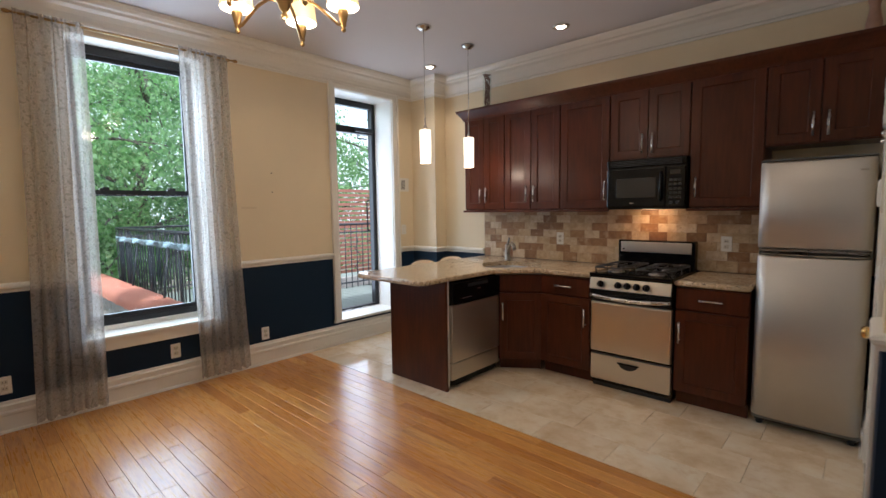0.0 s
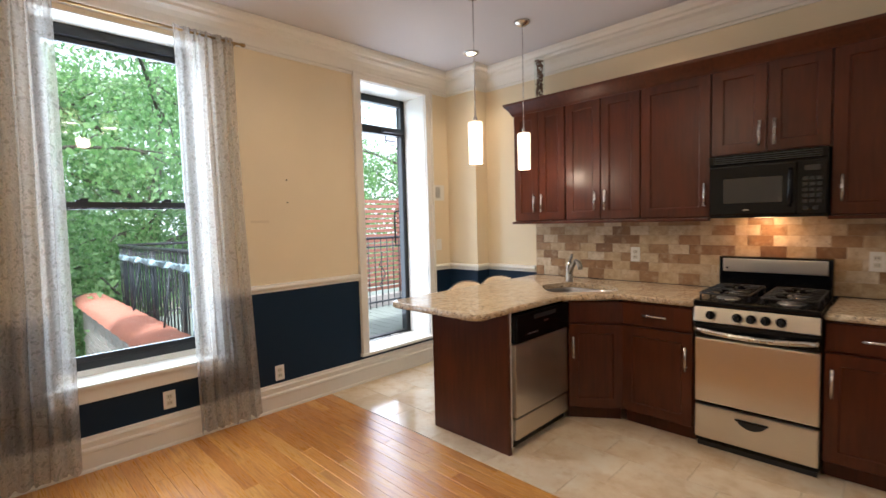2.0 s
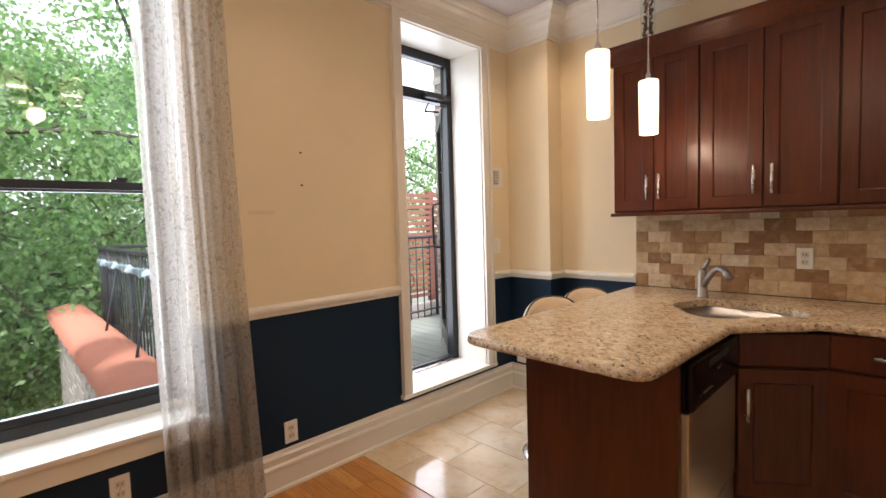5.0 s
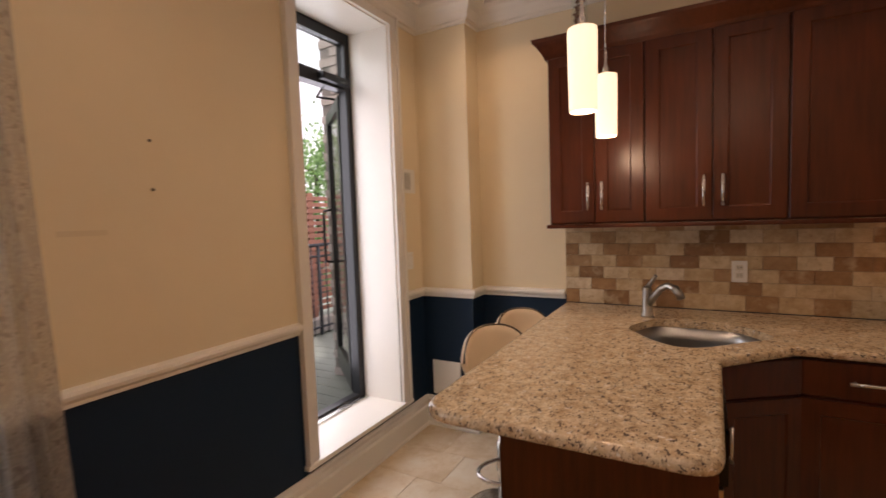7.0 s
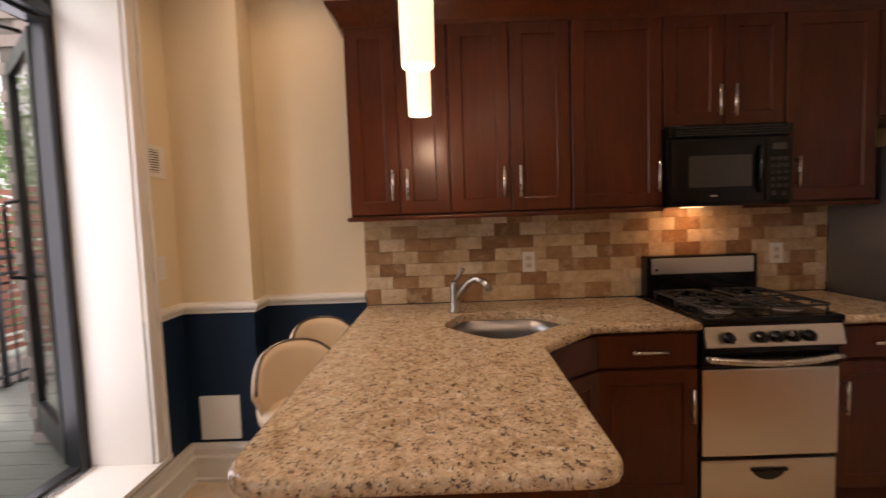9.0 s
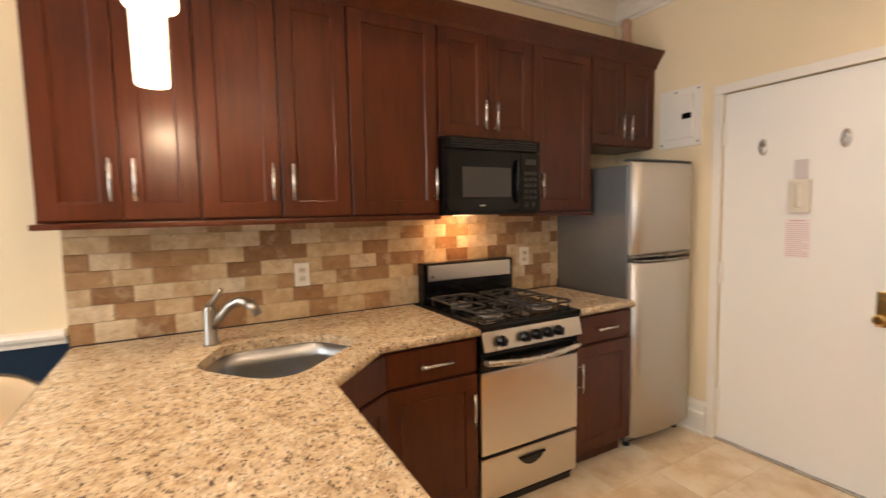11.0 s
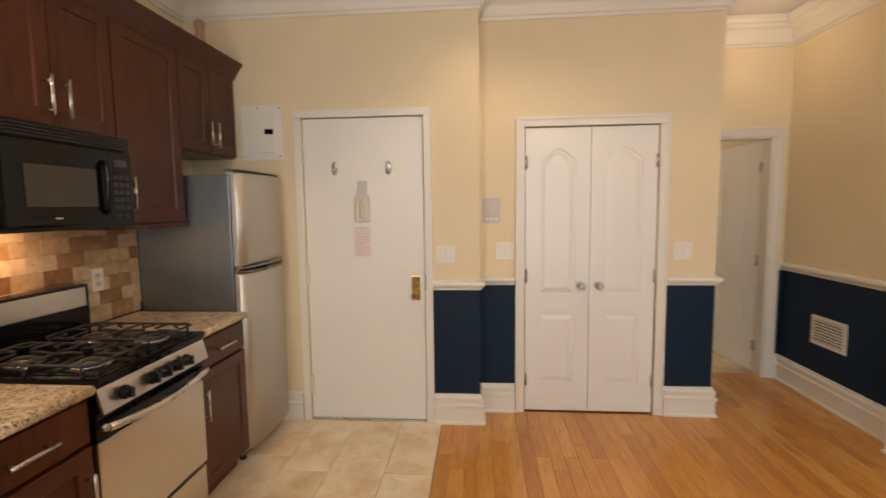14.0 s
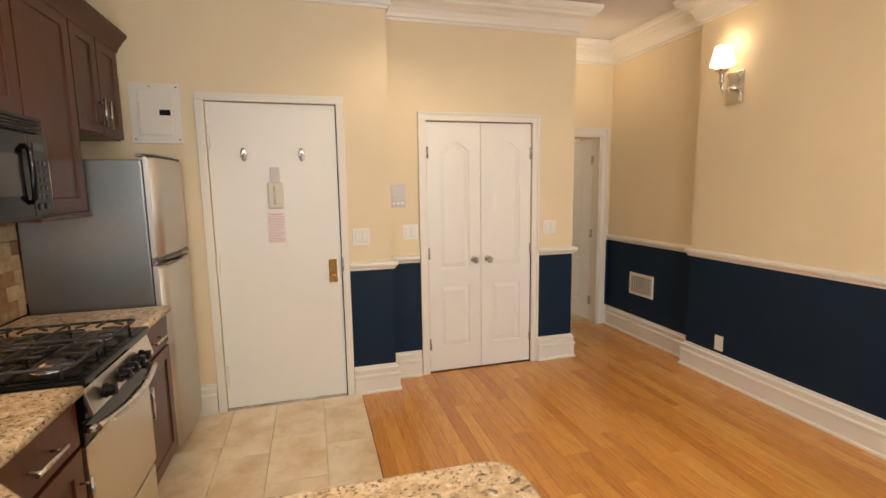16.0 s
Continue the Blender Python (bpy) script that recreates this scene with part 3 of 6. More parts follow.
# sash window
win = thing("window_1", X_W - 0.2, 0.89, 0.515, "tall black double-hung sash window with a white sill", "window", kind="structure")
part("window_sill", box(B(X_W - 0.21, X_W + 0.045, 0.40, 1.38, 0.495, 0.52, bevel=0.006), X_W, X_W + 0.022, 0.42, 1.36, 0.41, 0.495), TRIM, win)
for b6 in ((X_W - 0.24, X_W - 0.002, 0.45, 0.456, 0.52, 2.664), (X_W - 0.24, X_W - 0.002, 1.324, 1.33, 0.52, 2.664), (X_W - 0.24, X_W - 0.002, 0.45, 1.33, 2.664, 2.67), (X_W - 0.235, X_W - 0.19, 0.456, 1.324, 0.52, 0.555)):
    part("reveal_lining", B(*b6), TRIM, win)
XF = X_W - 0.24
for b6 in ((XF - 0.03, XF + 0.04, 0.456, 0.50, 0.555, 2.664), (XF - 0.03, XF + 0.04, 1.28, 1.324, 0.555, 2.664), (XF - 0.03, XF + 0.04, 0.50, 1.28, 2.60, 2.664), (XF - 0.03, XF + 0.045, 0.50, 1.28, 0.555, 0.605)):
    part("window_frame", B(*b6, bevel=0.004), FRAME_BLACK, win)
for nm, xs, z0, z1 in (("upper_sash", XF - 0.022, 1.555, 2.60), ("lower_sash", XF + 0.012, 0.605, 1.60)):
    bm = bmesh.new()
    for b6 in ((xs, xs + 0.028, 0.50, 0.53, z0, z1), (xs, xs + 0.028, 1.25, 1.28, z0, z1), (xs, xs + 0.028, 0.53, 1.25, z0, z0 + 0.035), (xs, xs + 0.028, 0.53, 1.25, z1 - 0.035, z1)):
        box(bm, *b6)
    s = part(nm, bm, FRAME_BLACK, win)
    p = part("pane", B(xs + 0.012, xs + 0.016, 0.53, 1.25, z0 + 0.035, z1 - 0.035), GLASS, s)
    p.visible_shadow = False
for y in (0.66, 1.12):
    part("sash_lock", box(B(XF + 0.015, XF + 0.045, y - 0.03, y + 0.03, 1.60, 1.612), XF + 0.02, XF + 0.035, y - 0.01, y + 0.035, 1.612, 1.622), FRAME_BLACK, win)

# curtains
rod = thing("curtain_rod", X_W + 0.08, 0.89, 2.69, "thin dark metal curtain rod above the window", "curtain rod")
part("pole", tube(bmesh.new(), [(X_W + 0.08, 0.18, 2.69), (X_W + 0.08, 1.57, 2.69)], 0.008), BRASS, rod)
for y in (0.21, 1.54):
    part("bracket", tube(bmesh.new(), [(X_W, y, 2.69), (X_W + 0.08, y, 2.69)], 0.006), BRASS, rod)
    part("finial", lathe(bmesh.new(), 0, 0, [(0.006, -0.02), (0.013, -0.01), (0.013, 0.01), (0.006, 0.02)], 10, "y", (X_W + 0.08, 0.165 if y < 1 else 1.585, 2.69)), BRASS, rod)


def curtain(y0, y1, b0, b1, seed, label):
    bm = bmesh.new()
    rng = random.Random(seed)
    ph = [rng.uniform(0, 6.3) for _ in range(6)]
    nu, nv = 120, 46
    grid = []
    for j in range(nv + 1):
        v = j / nv
        z = 2.715 - v * 2.675
        row = []
        for i in range(nu + 1):
            u = i / nu
            ya, yb = y0 + (b0 - y0) * v ** 1.6, y1 + (b1 - y1) * v ** 1.6
            amp = 0.012 + 0.020 * min(1, v * 3)
            w = math.sin(u * 6.283 * 5.5 + ph[0] + 0.8 * math.sin(v * 2.2 + ph[1])) + 0.5 * math.sin(u * 6.283 * 9.3 + ph[2] + v) + (0.8 * max(0, 0.06 - v) / 0.06) * math.sin(u * 6.283 * 22)
            y = ya + (yb - ya) * u + 0.010 * math.sin(u * 6.283 * 5.5 + ph[3] + 1.5 * v)
            row.append(bm.verts.new((X_W + 0.085 + amp * w * 0.8, y, z + 0.006 * math.sin(u * 40 + ph[4]) * (v > 0.99))))
        grid.append(row)
    for a, b in zip(grid, grid[1:]):
        for i in range(nu):
            bm.faces.new((a[i], a[i + 1], b[i + 1], b[i])).smooth = True
    return solid("curtain", bm, LACE, label, "curtain", group="window curtains")


curtain(0.20, 0.55, 0.14, 0.53, 3, "sheer grey-white lace curtain hanging to the floor")
curtain(1.15, 1.51, 1.17, 1.60, 8, "sheer grey-white lace curtain drawn aside, hanging to the floor")

# entry door
ed = thing("door_2", X_E, 2.7, 0, "flat white painted metal entry door, closed", "door", kind="structure")
for b6 in ((X_E - 0.016, X_E, 2.25, 2.30, 0, 2.06), (X_E - 0.016, X_E, 3.11, 3.16, 0, 2.06), (X_E - 0.016, X_E, 2.25, 3.16, 2.06, 2.11)):
    part("frame", B(*b6, bevel=0.004), TRIM, ed)
part("leaf", B(X_E + 0.008, X_E + 0.052, 2.306, 3.106, 0.012, 2.054, bevel=0.003), DOOR_WHITE, ed)
# dark slab behind the leaf, painting the shade in the jamb gap
part("jamb_gap_shade", B(X_E + 0.06, X_E + 0.1, 2.30, 3.11, 0, 2.06), GAP_SHADE, ed)
for z in (0.25, 1.02, 1.83):
    part("hinge", lathe(bmesh.new(), X_E - 0.004, 3.098, [(0.005, z - 0.07), (0.011, z - 0.062), (0.011, z + 0.062), (0.005, z + 0.07)], 10), TRIM, ed)
lk = part("lock_plate", B(X_E, X_E + 0.009, 2.337, 2.393, 0.845, 1.01, bevel=0.003), GOLD, ed, "polished brass lock plate")
part("cylinder", lathe(bmesh.new(), 0, 0, [(0.013, -0.012), (0.015, -0.006), (0.015, 0.002)], 14, "x", (X_E, 2.365, 0.965)), GOLD, lk)
part("door_knob", lathe(bmesh.new(), 0, 0, [(0.012, 0.0), (0.011, -0.025), (0.024, -0.034), (0.027, -0.048), (0.018, -0.058)], 18, "x", (X_E, 2.365, 0.885)), GOLD, lk)
part("threshold", B(X_E - 0.012, X_E + 0.06, 2.30, 3.11, 0.0, 0.010), CHROME, ed)
part("latch_plate", B(X_E - 0.018, X_E - 0.012, 2.292, 2.302, 0.92, 1.02), CHROME, ed)


def panel_leaf(bm, y0, y1, z0, z1, x, arch=True):
    """A moulded door leaf facing -x: stiles, rails and two raised fields, the upper one arched."""
    w = y1 - y0
    box(bm, x + 0.010, x + 0.036, y0, y1, z0, z1)
    st = w * 0.22
    ya, yb = y0 + st, y1 - st
    zl0, zl1, zu0, zu1 = z0 + 0.20, z0 + 0.70, z0 + 0.84, z1 - 0.14
    for b6 in ((x, x + 0.010, y0, ya, z0, z1), (x, x + 0.010, yb, y1, z0, z1), (x, x + 0.010, ya, yb, z0, zl0), (x, x + 0.010, ya, yb, zl1, zu0)):
        box(bm, *b6)

    def top(t):
        return zu1 - 0.075 + 0.075 * (0.5 - 0.5 * math.cos(2 * math.pi * t)) ** 0.6 if arch else zu1

    n = 14
    for k in range(n):
        t0, t1 = k / n, (k + 1) / n
        a, b = ya + (yb - ya) * t0, ya + (yb - ya) * t1
        vs = [bm.verts.new(p) for p in ((x, a, top(t0)), (x, b, top(t1)), (x, b, z1), (x, a, z1), (x + 0.010, a, top(t0)), (x + 0.010, b, top(t1)))]
        bm.faces.new((vs[0], vs[3], vs[2], vs[1]))
        bm.faces.new((vs[0], vs[1], vs[5], vs[4]))
    for zz0, zz1, arched in ((zl0, zl1, False), (zu0, None, arch)):
        g = 0.012
        outer, inner = [], []
        m = 14
        for k in range(m + 1):
            t = k / m
            zt = (top(t) if arched else (zz1 if zz1 else zu1)) - g
            outer.append((ya + g + (yb - ya - 2 * g) * t, zt))
            inner.append((ya + g + 0.03 + (yb - ya - 2 * g - 0.06) * t, zt - 0.03))
        ov = [bm.verts.new((x + 0.0098, a, b)) for a, b in outer] + [bm.verts.new((x + 0.0098, outer[-1][0], zz0 + g)), bm.verts.new((x + 0.0098, outer[0][0], zz0 + g))]
        iv = [bm.verts.new((x + 0.002, a, b)) for a, b in inner] + [bm.verts.new((x + 0.002, inner[-1][0], zz0 + g + 0.03)), bm.verts.new((x + 0.002, inner[0][0], zz0 + g + 0.03))]
        k = len(ov)
        for j in range(k):
            bm.faces.new((ov[j], ov[(j + 1) % k], iv[(j + 1) % k], iv[j]))
        bm.faces.new(iv)
    bmesh.ops.recalc_face_normals(bm, faces=bm.faces)
    return bm


def casing(parent, x, y0, y1, z1, w=0.062):
    for b6 in ((x - 0.018, x, y0 - w, y0, 0, z1), (x - 0.018, x, y1, y1 + w, 0, z1), (x - 0.019, x, y0 - w, y1 + w, z1, z1 + w)):
        part("casing", B(*b6, bevel=0.004), TRIM, parent)
    for b6 in ((x - 0.028, x - 0.018, y0 - w, y0 - w + 0.018, 0, z1 + w - 0.018), (x - 0.028, x - 0.018, y1 + w - 0.018, y1 + w, 0, z1 + w - 0.018), (x - 0.029, x - 0.019, y0 - w, y1 + w, z1 + w - 0.018, z1 + w)):
        part("casing_bead", B(*b6, bevel=0.003), TRIM, parent)


cd = thing("door_3", X_C, 1.18, 0, "pair of white arch-panelled closet doors, closed", "closet door", kind="structure")
casing(cd, X_C, 0.74, 1.63, 2.0)
for y0, y1, ky, hy in ((0.746, 1.183, 1.125, 0.752), (1.187, 1.624, 1.245, 1.618)):
    lf = part("leaf", panel_leaf(bmesh.new(), y0, y1, 0.012, 1.992, X_C + 0.004), DOOR_WHITE, cd)
    part("door_knob", lathe(bmesh.new(), 0, 0, [(0.026, 0.004), (0.026, -0.004), (0.010, -0.008), (0.010, -0.028), (0.024, -0.036), (0.028, -0.05), (0.018, -0.062)], 18, "x", (X_C, ky, 0.915)), CHROME, lf, "brushed nickel knob")
    for z in (0.24, 0.98, 1.76):
        part("hinge", lathe(bmesh.new(), X_C - 0.003, hy, [(0.008, z - 0.045), (0.008, z + 0.045)], 10), CHROME, lf)
# dark sheet that paints the shade seen between the closet leaves
part("closet_shadow_gap", B(X_C + 0.05, X_C + 0.06, 0.74, 1.63, 0, 2.0), GAP_SHADE, cd)

hd = thing("door_4", X_H, -0.07, 0, "white panelled hall door standing wide open", "door", kind="structure")
casing(hd, X_H, -0.43, 0.29, 2.0, 0.075)
for b6 in ((X_H - 0.004, X_H + 0.124, -0.436, -0.416, 0, 2.0), (X_H - 0.004, X_H + 0.124, 0.276, 0.296, 0, 2.0), (X_H - 0.004, X_H + 0.124, -0.416, 0.276, 1.985, 2.005)):
    part("jamb", B(*b6), TRIM, hd)
bm = panel_leaf(bmesh.new(), 0.0, 0.68, 0.012, 1.98, 0.0)
bm.transform(pose(X_H + 0.13, -0.412, 0, 0, 0, -85))
lf = part("leaf", bm, DOOR_WHITE, hd)
for z in (0.24, 0.98, 1.76):
    part("hinge", B(X_H + 0.095, X_H + 0.125, -0.418, -0.400, z - 0.045, z + 0.045), CHROME, lf)
part("door_knob", lathe(bmesh.new(), 0, 0, [(0.012, 0.0), (0.010, 0.03), (0.026, 0.04), (0.026, 0.055), (0.016, 0.065)], 16, "y", (X_H + 0.75, -0.36, 0.92)), CHROME, lf)

# ---- kitchen cabinets ----


def bar_pull(parent, face, a, b, vertical, flip=None):
    """A slim bar pull on two posts. face: a map from (u, out, z) to world."""
    bm = bmesh.new()
    if vertical:
        u, z0, z1 = a, b[0], b[1]
        ends = [(u, z0), (u, z1)]
        posts = [(u, z0 + 0.02), (u, z1 - 0.02)]
    else:
        z, u0, u1 = a, b[0], b[1]
        ends = [(u0, z), (u1, z)]
        posts = [(u0 + 0.02, z), (u1 - 0.02, z)]
    tube(bm, [face(ends[0][0], 0.032, ends[0][1]), face(ends[1][0], 0.032, ends[1][1])], 0.0072, 10)
    for u, z in posts:
        tube(bm, [face(u, 0.0, z), face(u, 0.032, z)], 0.004, 8)
    return part("handle", bm, CHROME, parent, "slim brushed nickel bar handle")


def shaker(face, u0, u1, z0, z1, rail=0.062):
    """A shaker door: frame 20 mm thick round a panel set back with a small bevel."""
    bm = bmesh.new()
    g = 0.002
    rings = []
    for o, e in ((0, 0), (0.018, 0), (0.02, 0.002), (0.02, rail - 0.001), (0.0185, rail + 0.001), (0.0125, rail + 0.005)):
        e += g
        rings.append([bm.verts.new(face(u, o, z)) for u, z in ((u0 + e, z0 + e), (u1 - e, z0 + e), (u1 - e, z1 - e), (u0 + e, z1 - e))])
    for a, b in zip(rings, rings[1:]):
        for k in range(4):
            bm.faces.new((a[k], a[(k + 1) % 4], b[(k + 1) % 4], b[k]))
    bm.faces.new(rings[0])
    bm.faces.new(rings[-1])
    bmesh.ops.recalc_face_normals(bm, faces=bm.faces)
    return bm


def flat_front(face, u0, u1, z0, z1):
    bm = bmesh.new()
    g = 0.002
    rings = []
    for o, e in ((0, 0), (0.016, 0), (0.02, 0.004)):
        rings.append([bm.verts.new(face(u, o, z)) for u, z in ((u0 + g + e, z0 + g + e), (u1 - g - e, z0 + g + e), (u1 - g - e, z1 - g - e), (u0 + g + e, z1 - g - e))])
    for a, b in zip(rings, rings[1:]):
        for k in range(4):
            bm.faces.new((a[k], a[(k + 1) % 4], b[(k + 1) % 4], b[k]))
    bm.faces.new(rings[0])
    bm.faces.new(rings[-1])
    bmesh.ops.recalc_face_normals(bm, faces=bm.faces)
    return bm


Y_U = 3.575  # front of the wall cabinet boxes


def south_at(y):
    return lambda u, o, z: Vector((u, y - o, z))


def wall_cabinet(x0, x1, z0, doors, label):
    """doors: (u0, u1, handle u or None)."""
    c = thing("wall_cabinet", (x0 + x1) / 2, Y_N, z0, label, "wall cabinet", "dark kitchen wall cabinets")
    part("body", B(x0 + 0.001, x1 - 0.001, Y_U, Y_N - 0.003, z0, 2.33), CHERRY, c)
    f = south_at(Y_U)
    for u0, u1, h in doors:
        d = part("door", shaker(f, u0, u1, z0 + 0.006, 2.325), CHERRY, c)
        if h is not None:
            low = 0.075 if z0 < 1.5 else 0.042
            bar_pull(d, south_at(Y_U - 0.02), h, (z0 + low, z0 + low + 0.15), True)
    return c


two = "dark cherry wall cabinet with two shaker doors"
wall_cabinet(-2.605, -2.105, 1.40, [(-2.602, -2.356, -2.387), (-2.354, -2.108, -2.315)], two + " over the counter end")
wall_cabinet(-2.105, -1.505, 1.40, [(-2.102, -1.806, -1.842), (-1.804, -1.508, -1.762)], two + " above the sink")
wall_cabinet(-1.505, -1.055, 1.40, [(-1.502, -1.058, -1.085)], "dark cherry wall cabinet with one wide shaker door")
wall_cabinet(-1.055, -0.455, 1.785, [(-1.052, -0.756, -0.79), (-0.754, -0.458, -0.715)], "short dark cherry wall cabinet above the microwave")
wall_cabinet(-0.455, 0.0, 1.40, [(-0.452, -0.003, -0.405)], "dark cherry wall cabinet with one door beside the microwave")
wall_cabinet(0.0, 0.575, 1.80, [(0.003, 0.286, 0.25), (0.290, 0.572, 0.325)], "short dark cherry wall cabinet above the refrigerator")
CAP = [(0.0, 2.315), (0.012, 2.315), (0.018, 2.335), (0.030, 2.355), (0.052, 2.385), (0.066, 2.40), (0.07, 2.418), (0.0, 2.418)]
solid("cabinet_crown_moulding", sweep([(-2.605, Y_N - 0.004), (-2.605, Y_U - 0.012), (0.575, Y_U - 0.012), (0.575, Y_N - 0.004)], CAP), CHERRY, "dark cherry crown moulding along the wall cabinet tops", "crown moulding", "structure")
solid("cabinet_top_board", B(-2.60, 0.57, Y_U - 0.01, Y_N - 0.004, 2.331, 2.345), CHERRY, "dark board closing the wall cabinet tops", "cabinet top", "structure")
for x0, x1 in ((-2.607, -1.056), (-0.454, 0.002)):
    bm = bmesh.new()
    box(bm, x0 - 0.012, x1, Y_U - 0.035, Y_U - 0.008, 1.378, 1.399, bevel=0.006)
    box(bm, x0, x0 + 0.016, Y_U - 0.008, Y_N - 0.01, 1.38, 1.399)
    solid("cabinet_light_rail", bm, CHERRY, "dark cherry light rail under wall cabinets", "trim", "structure")

# base cabinets
Y_B = 3.25
CT0, CT1 = 0.862, 0.90


def base_cabinet(x0, x1, hinge_left, label, Y_B=3.25):
    c = thing("base_cabinet", (x0 + x1) / 2, Y_N - 0.3, 0, label, "base cabinet", "dark kitchen base cabinets")
    part("body", B(x0, x1, Y_B, Y_N - 0.003, 0.10, CT0), CHERRY, c)
    part("toe_kick", B(x0, x1, Y_B + 0.06, Y_B + 0.08, 0, 0.10), CHERRY, c)
    f = south_at(Y_B)
    f2 = south_at(Y_B - 0.02)
    d = part("drawer_front", flat_front(f, x0, x1, 0.70, CT0 - 0.012), CHERRY, c)
    mid = (x0 + x1) / 2
    bar_pull(d, f2, 0.775, (mid - 0.075, mid + 0.075), False)
    d = part("door", shaker(f, x0, x1, 0.105, 0.69), CHERRY, c)
    bar_pull(d, f2, x1 - 0.035 if hinge_left else x0 + 0.035, (0.46, 0.61), True)


base_cabinet(-1.50, -1.06, True, "dark cherry base cabinet with drawer and door beside the stove")
base_cabinet(-0.44, 0.002, False, "dark cherry base cabinet with drawer between stove and refrigerator", 3.28)

sc = thing("corner_sink_cabinet", -1.9, 3.4, 0, "dark cherry diagonal corner cabinet under the sink", "base cabinet", "dark kitchen base cabinets")
DA, DB = Vector((-1.80, 3.045)), Vector((-1.503, 3.25))
dv = (DB - DA).normalized()
dn = Vector((dv.y, -dv.x))


def diag(u, o, z):
    p = DA + dv * u + dn * o
    return Vector((p.x, p.y, z))


dl = (DB - DA).length
bm = bmesh.new()
poly = [DA, DB, Vector((-1.503, 3.885)), Vector((-2.42, 3.885)), Vector((-2.42, 3.045))]
lo = [bm.verts.new((p.x, p.y, 0.10)) for p in poly]
hi = [bm.verts.new((p.x, p.y, 0.70)) for p in poly]
for k in range(5):
    bm.faces.new((lo[k], lo[(k + 1) % 5], hi[(k + 1) % 5], hi[k]))
bm.faces.new(lo)
bmesh.ops.recalc_face_normals(bm, faces=bm.faces)
part("body", bm, CHERRY, sc)
bm = bmesh.new()
ks = [diag(u, o, z) for u, o, z in ((0, -0.06, 0), (dl, -0.06, 0), (dl, -0.06, 0.10), (0, -0.06, 0.10), (0, -0.08, 0), (dl, -0.08, 0), (dl, -0.08, 0.10), (0, -0.08, 0.10))]
vs = [bm.verts.new(p) for p in ks]
for q4 in ((0, 1, 2, 3), (4, 5, 6, 7), (0, 1, 5, 4), (1, 2, 6, 5), (2, 3, 7, 6), (3, 0, 4, 7)):
    bm.faces.new([vs[k] for k in q4])
part("toe_kick", bm, CHERRY, sc)
part("false_front", flat_front(diag, 0, dl, 0.70, CT0 - 0.012), CHERRY, sc)
d = part("door", shaker(diag, 0, dl, 0.105, 0.69), CHERRY, sc)
bar_pull(d, lambda u, o, z: diag(u, o + 0.02, z), 0.03, (0.46, 0.61), True)

pc = thing("peninsula_cabinet", -2.13, 2.7, 0, "dark cherry panelled peninsula base under the granite", "peninsula")
part("end_panel", B(-2.45, -1.812, 2.36, 2.385, 0, CT0, bevel=0.002), CHERRY, pc)
part("back_panel", B(-2.45, -2.428, 2.385, 3.88, 0, CT0), CHERRY, pc)
part("filler_strip", B(-1.845, -1.822, 2.385, 2.412, 0.02, CT0), TRIM, pc, "white edge strip")
part("corner_post", B(-1.85, -1.808, 2.362, 2.384, 0.0, 0.04), CHERRY, pc)
part("base_shoe", B(-2.462, -2.45, 2.372, 3.88, 0, 0.20, bevel=0.004), TRIM, pc, "white baseboard along the peninsula back")

dw = thing("dishwasher", -2.1, 2.73, 0, "stainless steel dishwasher with black control panel", "dishwasher")
part("tub", B(-2.40, -1.835, 2.418, 3.035, 0.02, 0.855), BLACK, dw)
part("door", B(-1.835, -1.798, 2.42, 3.033, 0.215, 0.668, bevel=0.006), STEEL, dw)
part("lower_panel", B(-1.835, -1.802, 2.42, 3.033, 0.075, 0.205, bevel=0.004), STEEL, dw)
cp = part("control_panel", B(-1.835, -1.785, 2.42, 3.033, 0.675, 0.845, bevel=0.012), BLACK, dw, "glossy black control panel")
for k in range(7):
    part("button", B(-1.786, -1.783, 2.50 + 0.022 * k, 2.515 + 0.022 * k, 0.715, 0.722), CHROME, cp)
part("badge", B(-1.786, -1.783, 2.715, 2.765, 0.765, 0.778, bevel=0.001), CHROME, cp)
part("latch_recess", B(-1.786, -1.782, 2.60, 2.86, 0.80, 0.825, bevel=0.001), BLACK_MATT, cp)
part("kick_plate", B(-1.88, -1.86, 2.42, 3.033, 0.0, 0.075), BLACK_MATT, dw)


# countertops
def rounded(poly, radii, n=6):
    out = []
    k = len(poly)
    for i in range(k):
        p, a, b = Vector(poly[i]), Vector(poly[i - 1]), Vector(poly[(i + 1) % k])
        r = radii[i]
        if r <= 0:
            out.append(p)
            continue
        da, db = (a - p).normalized(), (b - p).normalized()
        half = da.angle(db) / 2
        t = r / math.tan(half)
        s, e = p + da * t, p + db * t
        for j in range(n + 1):
            u = j / n
            out.append((1 - u) ** 2 * s + 2 * u * (1 - u) * p + u * u * e)
    return out


def inset(loop, d):
    """Moves a counter-clockwise loop inward by d."""
    res = []
    k = len(loop)
    for i in range(k):
        a, p, b = loop[i - 1], loop[i], loop[(i + 1) % k]
        n1 = Vector((-(p - a).y, (p - a).x)).normalized()
        n2 = Vector((-(b - p).y, (b - p).x)).normalized()
        m = (n1 + n2)
        m = m / max(0.3, m.dot(n1)) if m.length > 1e-6 else n1
        res.append(p + m * d)
    return res


